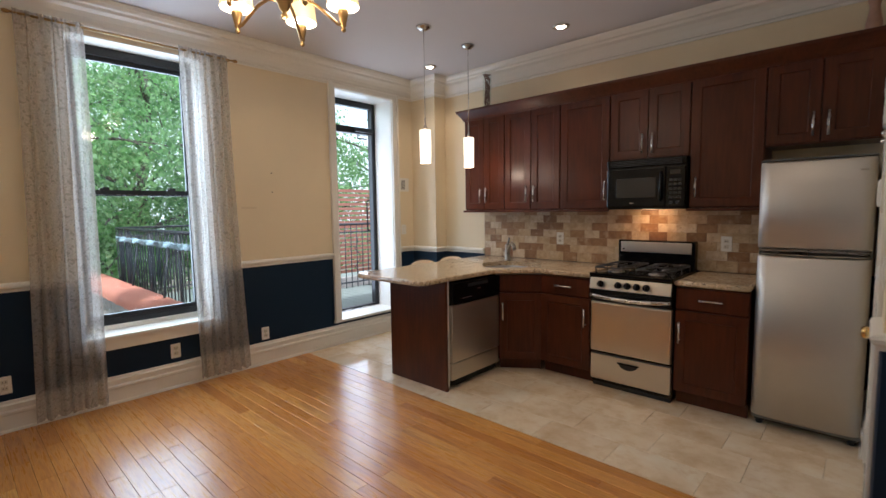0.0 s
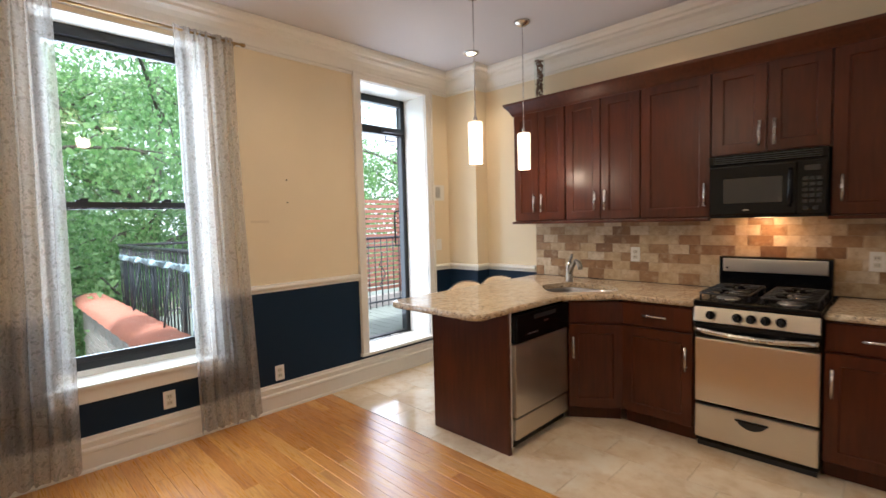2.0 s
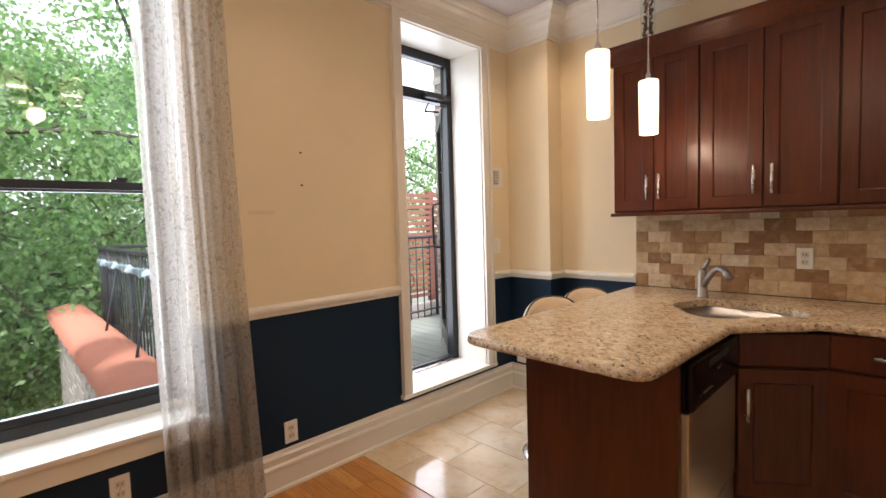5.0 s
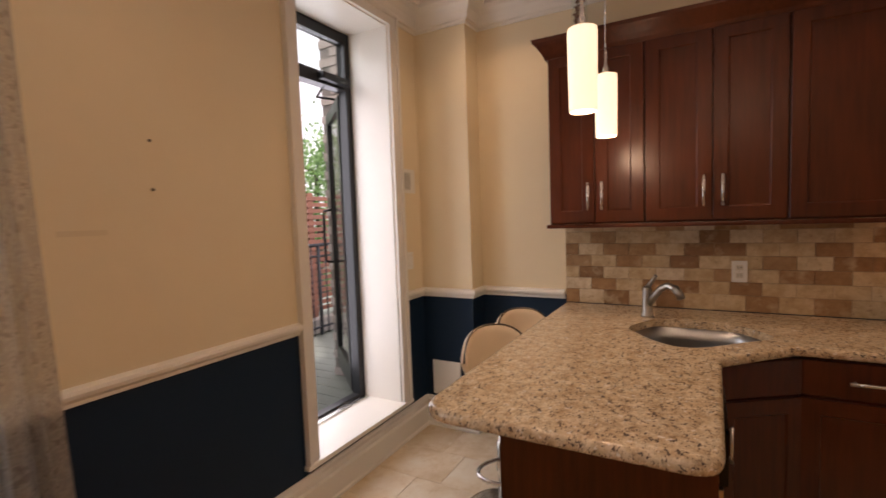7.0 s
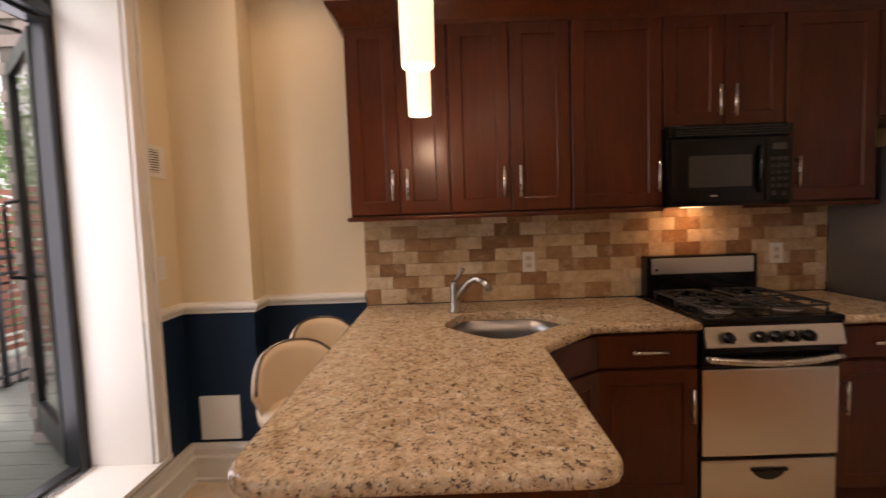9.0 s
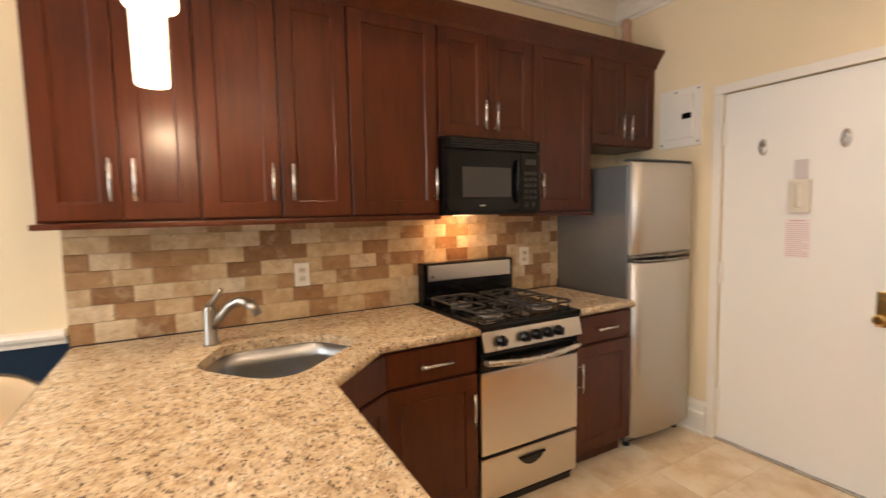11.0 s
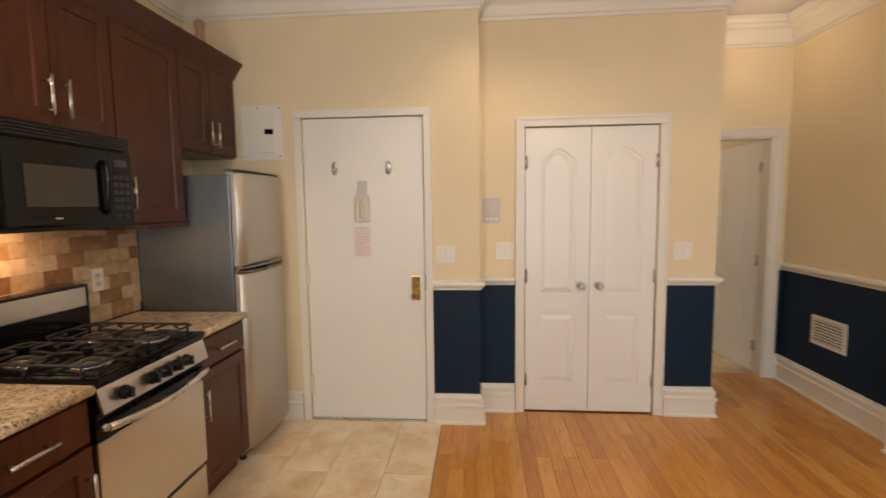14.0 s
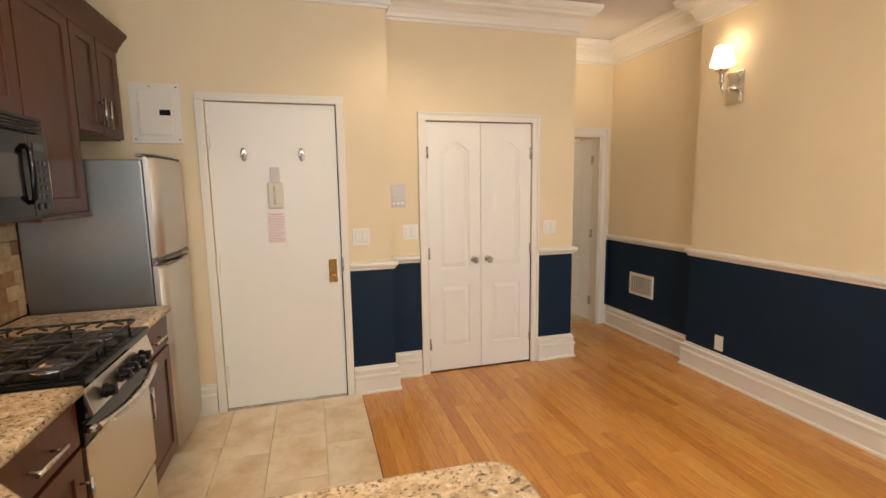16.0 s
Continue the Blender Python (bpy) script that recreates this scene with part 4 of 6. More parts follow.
def slab_top(name, poly, radii, hole, label):
    loop = rounded(poly, radii)
    bm = bmesh.new()
    rings = []
    for d, z in ((0.010, CT0), (0.003, CT0 + 0.004), (0.0, CT0 + 0.012), (0.0, CT1 - 0.016), (0.003, CT1 - 0.007), (0.009, CT1 - 0.0015), (0.016, CT1)):
        rings.append([bm.verts.new((p.x, p.y, z)) for p in inset(loop, d)])
    k = len(loop)
    for a, b in zip(rings, rings[1:]):
        for j in range(k):
            bm.faces.new((a[j], a[(j + 1) % k], b[(j + 1) % k], b[j])).smooth = True

    def cap(ring, z):
        edges = []
        for j in range(k):
            edges.append(bm.edges.get((ring[j], ring[(j + 1) % k])))
        hv = []
        if hole:
            hv = [bm.verts.new((x, y, z)) for x, y in hole]
            for j in range(len(hv)):
                edges.append(bm.edges.new((hv[j], hv[(j + 1) % len(hv)])))
        bmesh.ops.triangle_fill(bm, use_beauty=True, edges=edges)
        return hv

    ht, hb = cap(rings[-1], CT1), cap(rings[0], CT0)
    for j in range(len(ht)):
        q = (j + 1) % len(ht)
        bm.faces.new((ht[j], ht[q], hb[q], hb[j]))
    bmesh.ops.recalc_face_normals(bm, faces=bm.faces)
    return solid(name, bm, GRANITE, label, "countertop")


SINK_C = Vector((-1.895, 3.292))


def bowl(k, n=9):
    """The rounded three-cornered outline of the corner sink, scaled by k about its middle."""
    loop = rounded([(-1.93, 2.985), (-1.555, 3.335), (-1.70, 3.548), (-2.06, 3.560), (-2.18, 3.30)], [0.15, 0.085, 0.15, 0.11, 0.15], n)
    return [(SINK_C.x + (p.x - SINK_C.x) * k, SINK_C.y + (p.y - SINK_C.y) * k) for p in loop]


slab_top("granite_countertop", [(-2.605, Y_N - 0.012), (-2.605, 2.085), (-1.808, 2.085), (-1.785, 2.93), (-1.515, 3.205), (-1.056, 3.205), (-1.056, Y_N - 0.012)],
         [0, 0.12, 0.09, 0.03, 0.03, 0, 0], bowl(1.0), "speckled beige granite countertop with rounded peninsula end and sink cutout")
slab_top("granite_countertop", [(-0.442, Y_N - 0.012), (-0.442, 3.235), (0.004, 3.235), (0.004, Y_N - 0.012)], [0, 0, 0, 0], None, "short speckled beige granite countertop beside the refrigerator")
bm = bmesh.new()
rings = []
for sc_, z in ((1.04, CT0 - 0.002), (1.0, CT0 - 0.004), (0.975, 0.80), (0.95, 0.72), (0.91, 0.694), (0.83, 0.684), (0.15, 0.680)):
    rings.append([bm.verts.new((x, y, z)) for x, y in bowl(sc_)])
for a, b in zip(rings, rings[1:]):
    for j in range(len(a)):
        bm.faces.new((a[j], a[(j + 1) % len(a)], b[(j + 1) % len(a)], b[j])).smooth = True
bm.faces.new(rings[-1])
sk = thing("sink", SINK_C.x, SINK_C.y, 0.70, "undermount stainless steel corner sink", "sink")
part("basin", bm, SINK_STEEL, sk)
part("drain", lathe(bmesh.new(), SINK_C.x, SINK_C.y, [(0.045, 0.681), (0.042, 0.685), (0.03, 0.683), (0.008, 0.683)], 20), CHROME, sk)

fc = thing("faucet", -2.10, 3.60, CT1, "brushed nickel single-lever faucet beside the sink", "faucet")
part("body", lathe(bmesh.new(), -2.10, 3.60, [(0.031, 0.90), (0.031, 0.908), (0.026, 0.915), (0.024, 1.02), (0.022, 1.05), (0.018, 1.06)], 20), NICKEL, fc)
sd = Vector((0.80, -0.60, 0))
o = Vector((-2.10, 3.60, 0))
part("spout", tube(tube(bmesh.new(), [o + Vector((0, 0, 0.955)), o + sd * 0.05 + Vector((0, 0, 1.02)), o + sd * 0.09 + Vector((0, 0, 1.062)), o + sd * 0.13 + Vector((0, 0, 1.08)), o + sd * 0.17 + Vector((0, 0, 1.068)), o + sd * 0.20 + Vector((0, 0, 1.035))], 0.017, 12, 0.016),
                   [o + sd * 0.165 + Vector((0, 0, 1.072)), o + sd * 0.19 + Vector((0, 0, 1.052)), o + sd * 0.207 + Vector((0, 0, 1.022))], 0.020, 12, 0.018), NICKEL, fc)
part("lever", tube(bmesh.new(), [o + Vector((0, 0, 1.055)), o + sd * 0.03 + Vector((0, 0, 1.09)), o + sd * 0.055 + Vector((0, 0, 1.125))], 0.013, 10, 0.009), NICKEL, fc)

# stove
S0, S1 = -1.05, -0.447
st = thing("gas_stove", -0.75, 3.55, 0, "stainless steel and black gas range with four burners", "stove")
part("body", B(S0, S1, 3.30, 3.86, 0.03, 0.895), BLACK, st)
part("plinth", B(S0 + 0.01, S1 - 0.01, 3.30, 3.84, 0.0, 0.03), BLACK_MATT, st)
dr = part("drawer", B(S0 + 0.004, S1 - 0.004, 3.262, 3.30, 0.065, 0.272, bevel=0.012), STEEL, st)
bm = bmesh.new()
pts = [(-0.075 + 0.15 * k / 12, -0.045 * math.sin(math.pi * k / 12) ** 0.6) for k in range(13)]
vs0 = [bm.verts.new((-0.75 + u, 3.258, 0.225 + z)) for u, z in pts]
vs1 = [bm.verts.new((-0.75 + u, 3.270, 0.225 + z)) for u, z in pts]
bm.faces.new(vs0)
for k in range(12):
    bm.faces.new((vs0[k], vs0[k + 1], vs1[k + 1], vs1[k]))
part("drawer_grip", bm, BLACK_MATT, dr, "black recessed finger grip")
part("drawer_lip", B(-0.83, -0.67, 3.250, 3.262, 0.222, 0.232, bevel=0.003), BLACK, dr)
od = part("oven_door", B(S0 + 0.004, S1 - 0.004, 3.255, 3.30, 0.292, 0.685, bevel=0.012), STEEL, st)
part("door_header", B(S0 + 0.002, S1 - 0.002, 3.255, 3.30, 0.69, 0.772, bevel=0.008), BLACK, od)
hp = []
for k in range(15):
    u = k / 14
    hp.append((S0 + 0.02 + (S1 - S0 - 0.04) * u, 3.225 - 0.025 * math.sin(math.pi * u), 0.738 - 0.014 * math.sin(math.pi * u)))
part("handle", tube(tube(tube(bmesh.new(), hp, 0.015, 10), [(hp[0][0], 3.258, hp[0][2]), hp[0]], 0.013), [(hp[-1][0], 3.258, hp[-1][2]), hp[-1]], 0.013), CHROME, od, "wide bowed brushed metal handle")
bm = B(S0 + 0.004, S1 - 0.004, -0.012, 0.0, 0.0, 0.095, bevel=0.004)
bm.transform(Matrix.Translation((0, 3.235, 0.785)) @ Matrix.Rotation(radians(-14), 4, "X"))
fp = part("control_panel", bm, STEEL, st)
bm = bmesh.new()
box(bm, S0, S1, 3.245, 3.32, 0.775, 0.885)
part("panel_backing", bm, BLACK, st)
for kx in (-0.955, -0.82, -0.752, -0.684, -0.615):
    r = 0.025
    bm = lathe(bmesh.new(), 0, 0, [(r, 0.0), (r, -0.012), (r * 0.8, -0.016), (r * 0.78, -0.03), (r * 0.6, -0.034)], 18, "y", (kx, 3.226, 0.832))
    kb = part("knob", bm, BLACK, fp)
    part("pointer", B(kx - 0.004, kx + 0.004, 3.184, 3.20, 0.815, 0.852, bevel=0.002), BLACK_MATT, kb)
part("cooktop", box(B(S0 - 0.002, S1 + 0.002, 3.235, 3.80, 0.885, 0.912, bevel=0.008), S0 + 0.03, S1 - 0.03, 3.27, 3.77, 0.9122, 0.914), BLACK, st)
bg = part("backguard", B(S0, S1, 3.79, 3.87, 0.90, 1.135, bevel=0.012), BLACK, st)
part("backguard_panel", B(S0 + 0.025, S1 - 0.025, 3.782, 3.792, 1.035, 1.122, bevel=0.008), STEEL, bg)
part("badge", lathe(bmesh.new(), 0, 0, [(0.007, 0.0), (0.007, -0.003)], 12, "y", (S0 + 0.05, 3.782, 1.06)), BLACK, bg)
for gx in (-0.905, -0.592):
    for gy in (3.385, 3.65):
        bn = part("burner", lathe(bmesh.new(), gx, gy, [(0.058, 0.913), (0.055, 0.922), (0.04, 0.924), (0.036, 0.932), (0.01, 0.934)], 22), BURNER, st)
        part("burner_ring", lathe(bmesh.new(), gx, gy, [(0.066, 0.9132), (0.062, 0.918), (0.058, 0.9145)], 24), CHROME, bn)
    bm = bmesh.new()
    gz = 0.950
    x0, x1, y0, y1 = gx - 0.125, gx + 0.125, 3.275, 3.765
    tube(bm, [(x0, y0 + 0.02, gz), (x0 + 0.02, y0, gz), (x1 - 0.02, y0, gz), (x1, y0 + 0.02, gz), (x1, y1 - 0.02, gz), (x1 - 0.02, y1, gz), (x0 + 0.02, y1, gz), (x0, y1 - 0.02, gz), (x0, y0 + 0.02, gz)], 0.0055, 6)
    tube(bm, [(x0, 3.52, gz), (x1, 3.52, gz)], 0.0055, 6)
    for gy in (3.385, 3.65):
        for sx, sy in ((1, 0), (-1, 0), (0, 1), (0, -1)):
            ex, ey = gx + sx * 0.125, gy + sy * 0.12
            tube(bm, [(ex, ey, gz), (gx + sx * 0.075, gy + sy * 0.075, gz + 0.004), (gx + sx * 0.03, gy + sy * 0.03, gz + 0.004)], 0.005, 6)
        for sx in (-1, 1):
            tube(bm, [(gx + sx * 0.125, gy - 0.06, gz), (gx + sx * 0.075, gy - 0.05, gz + 0.003), (gx + sx * 0.055, gy - 0.085, gz)], 0.0045, 6)
            tube(bm, [(gx + sx * 0.125, gy + 0.06, gz), (gx + sx * 0.075, gy + 0.05, gz + 0.003), (gx + sx * 0.055, gy + 0.085, gz)], 0.0045, 6)
    for fx in (x0, x1):
        for fy in (y0 + 0.03, 3.52, y1 - 0.03):
            tube(bm, [(fx, fy, gz), (fx, fy, 0.912)], 0.005, 6)
    part("grate", bm, BLACK_MATT, st)

st.matrix_basis = pose(-0.75, 3.518, 0)

# microwave
M0, M1 = -1.05, -0.46
mw = thing("microwave", -0.755, 3.68, 1.395, "black over-the-range microwave below the short cabinet", "microwave")
part("body", B(M0, M1, 3.52, Y_N - 0.003, 1.395, 1.782, bevel=0.004), BLACK, mw)
dd = part("door", B(M0 + 0.004, -0.60, 3.487, 3.52, 1.41, 1.715, bevel=0.010), BLACK, mw)
part("window", B(-0.965, -0.665, 3.483, 3.489, 1.485, 1.635, bevel=0.002), DARK_GLASS, dd, "smoked glass window")
part("handle", tube(bmesh.new(), [(-0.63, 3.487, 1.46), (-0.628, 3.470, 1.475), (-0.628, 3.467, 1.57), (-0.628, 3.470, 1.655), (-0.63, 3.487, 1.67)], 0.011), BLACK, dd)
cp = part("control_panel", B(-0.597, M1 - 0.004, 3.490, 3.52, 1.41, 1.715, bevel=0.006), BLACK, mw)
part("display", B(-0.565, -0.495, 3.487, 3.491, 1.655, 1.685), DARK_GLASS, cp)
for r in range(5):
    for c in range(3):
        part("key", B(-0.572 + 0.031 * c, -0.550 + 0.031 * c, 3.4875, 3.4905, 1.475 + 0.032 * r, 1.492 + 0.032 * r, bevel=0.001), KEY, cp)
for c in (-0.558, -0.512):
    part("round_key", lathe(bmesh.new(), 0, 0, [(0.012, 0.0), (0.012, -0.004), (0.009, -0.005)], 16, "y", (c, 3.490, 1.445)), KEY, cp)
vg = part("vent_grille", B(M0, M1, 3.498, 3.52, 1.725, 1.782, bevel=0.004), BLACK, mw)
for k in range(4):
    part("slat", B(M0 + 0.03, M1 - 0.03, 3.488, 3.499, 1.731 + 0.012 * k, 1.737 + 0.012 * k), BLACK_MATT, vg)
part("underside_lamp", B(-0.85, -0.75, 3.74, 3.79, 1.3915, 1.3955), HOOD_GLOW, mw, "lit lamp lens")
part("badge", B(-0.86, -0.83, 3.484, 3.488, 1.44, 1.446), CHROME, dd)

# refrigerator
fr = thing("refrigerator", 0.31, 3.52, 0, "silver top-freezer refrigerator with rounded doors", "refrigerator")
F0, F1 = 0.027, 0.56
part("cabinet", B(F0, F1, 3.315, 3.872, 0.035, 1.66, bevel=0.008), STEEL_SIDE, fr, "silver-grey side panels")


def bowed(x0, x1, z0, z1, y, depth, bow, flare_low=0.0, flare_high=0.0):
    bm = bmesh.new()
    n = 18
    cols = []
    for k in range(n + 1):
        u = k / n
        x = x0 + (x1 - x0) * u
        e = min(u, 1 - u)
        edge = 0.025 * (1 - min(1, e / 0.06)) ** 2
        yf = y - depth - bow * math.sin(math.pi * u) ** 0.8 + edge
        cols.append((x, yf))
    rows = [(z0, 0.012), (z0 + 0.012, 0.0), (z1 - 0.012, 0.0), (z1, 0.012)]
    grid = [[bm.verts.new((x, yf + dd_, z)) for x, yf in cols] for z, dd_ in rows]
    for a, b in zip(grid, grid[1:]):
        for k in range(n):
            bm.faces.new((a[k], a[k + 1], b[k + 1], b[k])).smooth = True
    back = [[bm.verts.new((x, y, z)) for x, _ in cols] for z in (z0, z1)]
    for k in range(n):
        bm.faces.new((back[0][k], back[0][k + 1], back[1][k + 1], back[1][k]))
        bm.faces.new((grid[0][k], grid[0][k + 1], back[0][k + 1], back[0][k]))
        bm.faces.new((grid[-1][k], grid[-1][k + 1], back[1][k + 1], back[1][k]))
    for k in (0, n):
        bm.faces.new([g[k] for g in grid] + [back[1][k], back[0][k]])
    bmesh.ops.recalc_face_normals(bm, faces=bm.faces)
    return bm


d1 = part("freezer_door", bowed(F0, F1, 1.15, 1.675, 3.308, 0.05, 0.022), FRIDGE_STEEL, fr)
d2 = part("fridge_door", bowed(F0, F1, 0.075, 1.105, 3.308, 0.05, 0.022), FRIDGE_STEEL, fr)
part("grip", bowed(F0 + 0.005, F1 - 0.005, 1.128, 1.149, 3.308, 0.052, 0.034), CHROME, d1, "curved silver grip lip")
part("grip", bowed(F0 + 0.005, F1 - 0.005, 1.106, 1.124, 3.308, 0.050, 0.030), CHROME, d2, "curved silver grip lip")
part("gasket", B(F0 + 0.01, F1 - 0.01, 3.285, 3.316, 0.08, 1.66), BLACK_MATT, fr)
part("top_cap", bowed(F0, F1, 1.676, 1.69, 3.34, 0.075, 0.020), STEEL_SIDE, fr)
part("badge", B(0.49, 0.525, 3.243, 3.255, 1.60, 1.613, bevel=0.002), CHROME, d1)
for fx in (F0 + 0.04, F1 - 0.04):
    part("foot", lathe(bmesh.new(), fx, 3.34, [(0.02, 0.0), (0.02, 0.02), (0.01, 0.04)], 12), BLACK_MATT, fr)
part("base_grille", B(F0 + 0.015, F1 - 0.015, 3.32, 3.34, 0.025, 0.075), BLACK_MATT, fr)

# backsplash tiles
bs = tagged(finish("trim_backsplash", B(-2.60, 0.03, Y_N - 0.004, Y_N - 0.0005, CT1, 1.40), GROUT), "travertine subway tile backsplash in cream and brown", "backsplash", "", "structure")
TW, TH, TG = 0.1460, 0.0709, 0.0014


def piece(w, h, d, e=0.001):
    bm = bmesh.new()
    a = [bm.verts.new(p) for p in ((0, 0, 0), (w, 0, 0), (w, 0, h), (0, 0, h))]
    b = [bm.verts.new(p) for p in ((0, -d + e, 0), (w, -d + e, 0), (w, -d + e, h), (0, -d + e, h))]
    c = [bm.verts.new(p) for p in ((e, -d, e), (w - e, -d, e), (w - e, -d, h - e), (e, -d, h - e))]
    for p, q in ((a, b), (b, c)):
        for k in range(4):
            bm.faces.new((p[k], p[(k + 1) % 4], q[(k + 1) % 4], q[k]))
    bm.faces.new(c)
    bmesh.ops.recalc_face_normals(bm, faces=bm.faces)
    return bm


tile_meshes = {}


def tile_piece(name, x, y, z, w, h, d, material, parent, flat=False):
    key = (round(w, 4), round(h, 4), d, material.name, flat)
    if key not in tile_meshes:
        bm = piece(w - TG, h - TG, d)
        if flat:
            bm.transform(Matrix(((1, 0, 0, 0), (0, 0, 1, 0), (0, -1, 0, 0), (0, 0, 0, 1))))
        me = bpy.data.meshes.new(name)
        bm.to_mesh(me)
        bm.free()
        me.materials.append(material)
        tile_meshes[key] = me
    ob = new(name, tile_meshes[key])
    ob.location = (x, y, z)
    ob.parent = parent
    return ob


rng = random.Random(5)
# the brown tiles of each course, counted from the open end
BROWN = ({0, 2, 4, 7, 9, 14, 17}, {1, 3, 4, 6, 12, 16}, {1, 6, 8, 9, 11, 14, 17}, {0, 2, 4, 7, 9, 10, 12, 14}, {0, 2, 3, 5, 6, 9, 12, 15, 18}, {1, 5, 10, 12, 15, 16}, {4, 6, 8, 9, 12, 17})
for r in range(7):
    z = 0.918 + r * TH if r else CT1 + 0.002
    h = min(0.918 + (r + 1) * TH, 1.40) - z
    x = -2.589 - (0 if r % 2 else TW / 2)
    k = 0
    while x < 0.02:
        a, b = -2.598 if k == 0 else x, min(x + TW, 0.028)
        if b - a > 0.012:
            tile_piece("backsplash_tile", a, Y_N - 0.004, z, b - a, h, 0.008 + rng.choice((0, 0.0006, 0.0012)), SPLASH_BROWN if k in BROWN[r] else SPLASH, bs)
        x += TW
        k += 1

# ---- lamps that show ----
pd = thing("pendant_lamp", -2.203, 2.57, 1.80, "frosted white glass cylinder pendant lamp, lit", "pendant lamp", "pendants over the peninsula")
px, py = -2.203, 2.57
part("shade", lathe(bmesh.new(), px, py, [(0.030, 1.808), (0.043, 1.80), (0.046, 1.805), (0.049, 2.06), (0.047, 2.072), (0.012, 2.074)], 28), SHADE_GLOW, pd)
part("socket", lathe(bmesh.new(), px, py, [(0.014, 2.074), (0.014, 2.10), (0.006, 2.12), (0.006, 2.17), (0.003, 2.18)], 14), CHROME, pd)
part("cord", tube(bmesh.new(), [(px, py, 2.17), (px, py, 2.88)], 0.0032, 6), CHROME, pd)
part("canopy", lathe(bmesh.new(), px, py, [(0.006, 2.862), (0.03, 2.868), (0.055, 2.885), (0.062, 2.898)], 24), CHROME, pd)
copy_thing(pd, pose(-2.228, 3.165, 1.80))

can = thing("recessed_light", -2.906, 3.363, 2.89, "round recessed ceiling light with white trim, lit", "recessed light", "recessed ceiling lights")
part("trim_ring", lathe(bmesh.new(), -2.906, 3.363, [(0.045, 2.893), (0.052, 2.886), (0.068, 2.890), (0.072, 2.8995)], 28), CHROME, can)
part("bulb", lathe(bmesh.new(), -2.906, 3.363, [(0.012, 2.882), (0.034, 2.887), (0.044, 2.897)], 20), CAN_GLOW, can)
for cx, cy in ((-1.40, 3.36), (-2.84, 1.753)):
    copy_thing(can, pose(cx, cy, 2.89))

ch = thing("chandelier", -1.595, 1.0, 2.290, "antique brass five-arm chandelier with amber shades, lit", "chandelier")
cx, cy = -1.595, 1.0
part("column", lathe(bmesh.new(), cx, cy, [(0.004, 2.345), (0.014, 2.355), (0.016, 2.365), (0.008, 2.375), (0.022, 2.390), (0.034, 2.425), (0.045, 2.435), (0.045, 2.475), (0.022, 2.490), (0.016, 2.640), (0.024, 2.690), (0.012, 2.63), (0.006, 2.66)], 20), BRASS, ch)
part("stem", tube(bmesh.new(), [(cx, cy, 2.65), (cx, cy, 2.88)], 0.006, 8), BRASS, ch)
part("canopy", lathe(bmesh.new(), cx, cy, [(0.01, 2.85), (0.04, 2.865), (0.06, 2.885), (0.065, 2.898)], 20), BRASS, ch)
fwd, rgt = Vector((-0.68, 0.735, 0)), Vector((0.735, 0.68, 0))
for a in (-36, 36, 108, 180, 252):
    d = rgt * math.sin(radians(a)) - fwd * math.cos(radians(a))
    c = Vector((cx, cy, 0))
    e = c + d * 0.28
    arm = part("arm", tube(bmesh.new(), [c + d * 0.03 + Vector((0, 0, 2.440)), c + d * 0.09 + Vector((0, 0, 2.452)), c + d * 0.15 + Vector((0, 0, 2.430)), c + d * 0.21 + Vector((0, 0, 2.385)), c + d * 0.25 + Vector((0, 0, 2.352)), c + d * 0.275 + Vector((0, 0, 2.345))], 0.0085, 10), BRASS, ch)
    part("cup", lathe(bmesh.new(), e.x, e.y, [(0.004, 2.312), (0.012, 2.320), (0.012, 2.330), (0.006, 2.336), (0.014, 2.342), (0.014, 2.360), (0.018, 2.368), (0.028, 2.415), (0.026, 2.425)], 16), BRASS, arm)
    bm = bmesh.new()
    n = 24
    r0 = [bm.verts.new((e.x + 0.080 * math.cos(6.2832 * k / n), e.y + 0.080 * math.sin(6.2832 * k / n), 2.435)) for k in range(n)]
    r1 = [bm.verts.new((e.x + 0.068 * math.cos(6.2832 * k / n), e.y + 0.068 * math.sin(6.2832 * k / n), 2.565)) for k in range(n)]
    for k in range(n):
        bm.faces.new((r0[k], r0[(k + 1) % n], r1[(k + 1) % n], r1[k])).smooth = True
    sh = part("shade", bm, AMBER_GLOW, arm, "amber drum shade")
    part("bulb", lathe(bmesh.new(), e.x, e.y, [(0.012, 2.425), (0.06, 2.440), (0.066, 2.452), (0.03, 2.490)], 20), BULB_WHITE, arm)

sn = thing("wall_sconce", 0.0, Y_S, 2.05, "brushed nickel wall sconce with pleated white shade, lit", "wall sconce")
part("back_plate", box(B(-0.068, 0.068, Y_S, Y_S + 0.012, 2.05, 2.275, bevel=0.004), -0.05, 0.05, Y_S + 0.012, Y_S + 0.018, 2.07, 2.255), CHROME, sn)
part("arm", tube(bmesh.new(), [(0, Y_S + 0.015, 2.16), (0, Y_S + 0.05, 2.165), (0.01, Y_S + 0.075, 2.14), (0.015, Y_S + 0.09, 2.125), (0.02, Y_S + 0.108, 2.15), (0.02, Y_S + 0.11, 2.20)], 0.008, 10), CHROME, sn)
part("rosette", lathe(bmesh.new(), 0, 0, [(0.022, 0.0), (0.022, 0.012), (0.010, 0.02), (0.008, 0.03)], 16, "y", (0, Y_S + 0.016, 2.16)), CHROME, sn)
sx, sy = 0.02, Y_S + 0.11
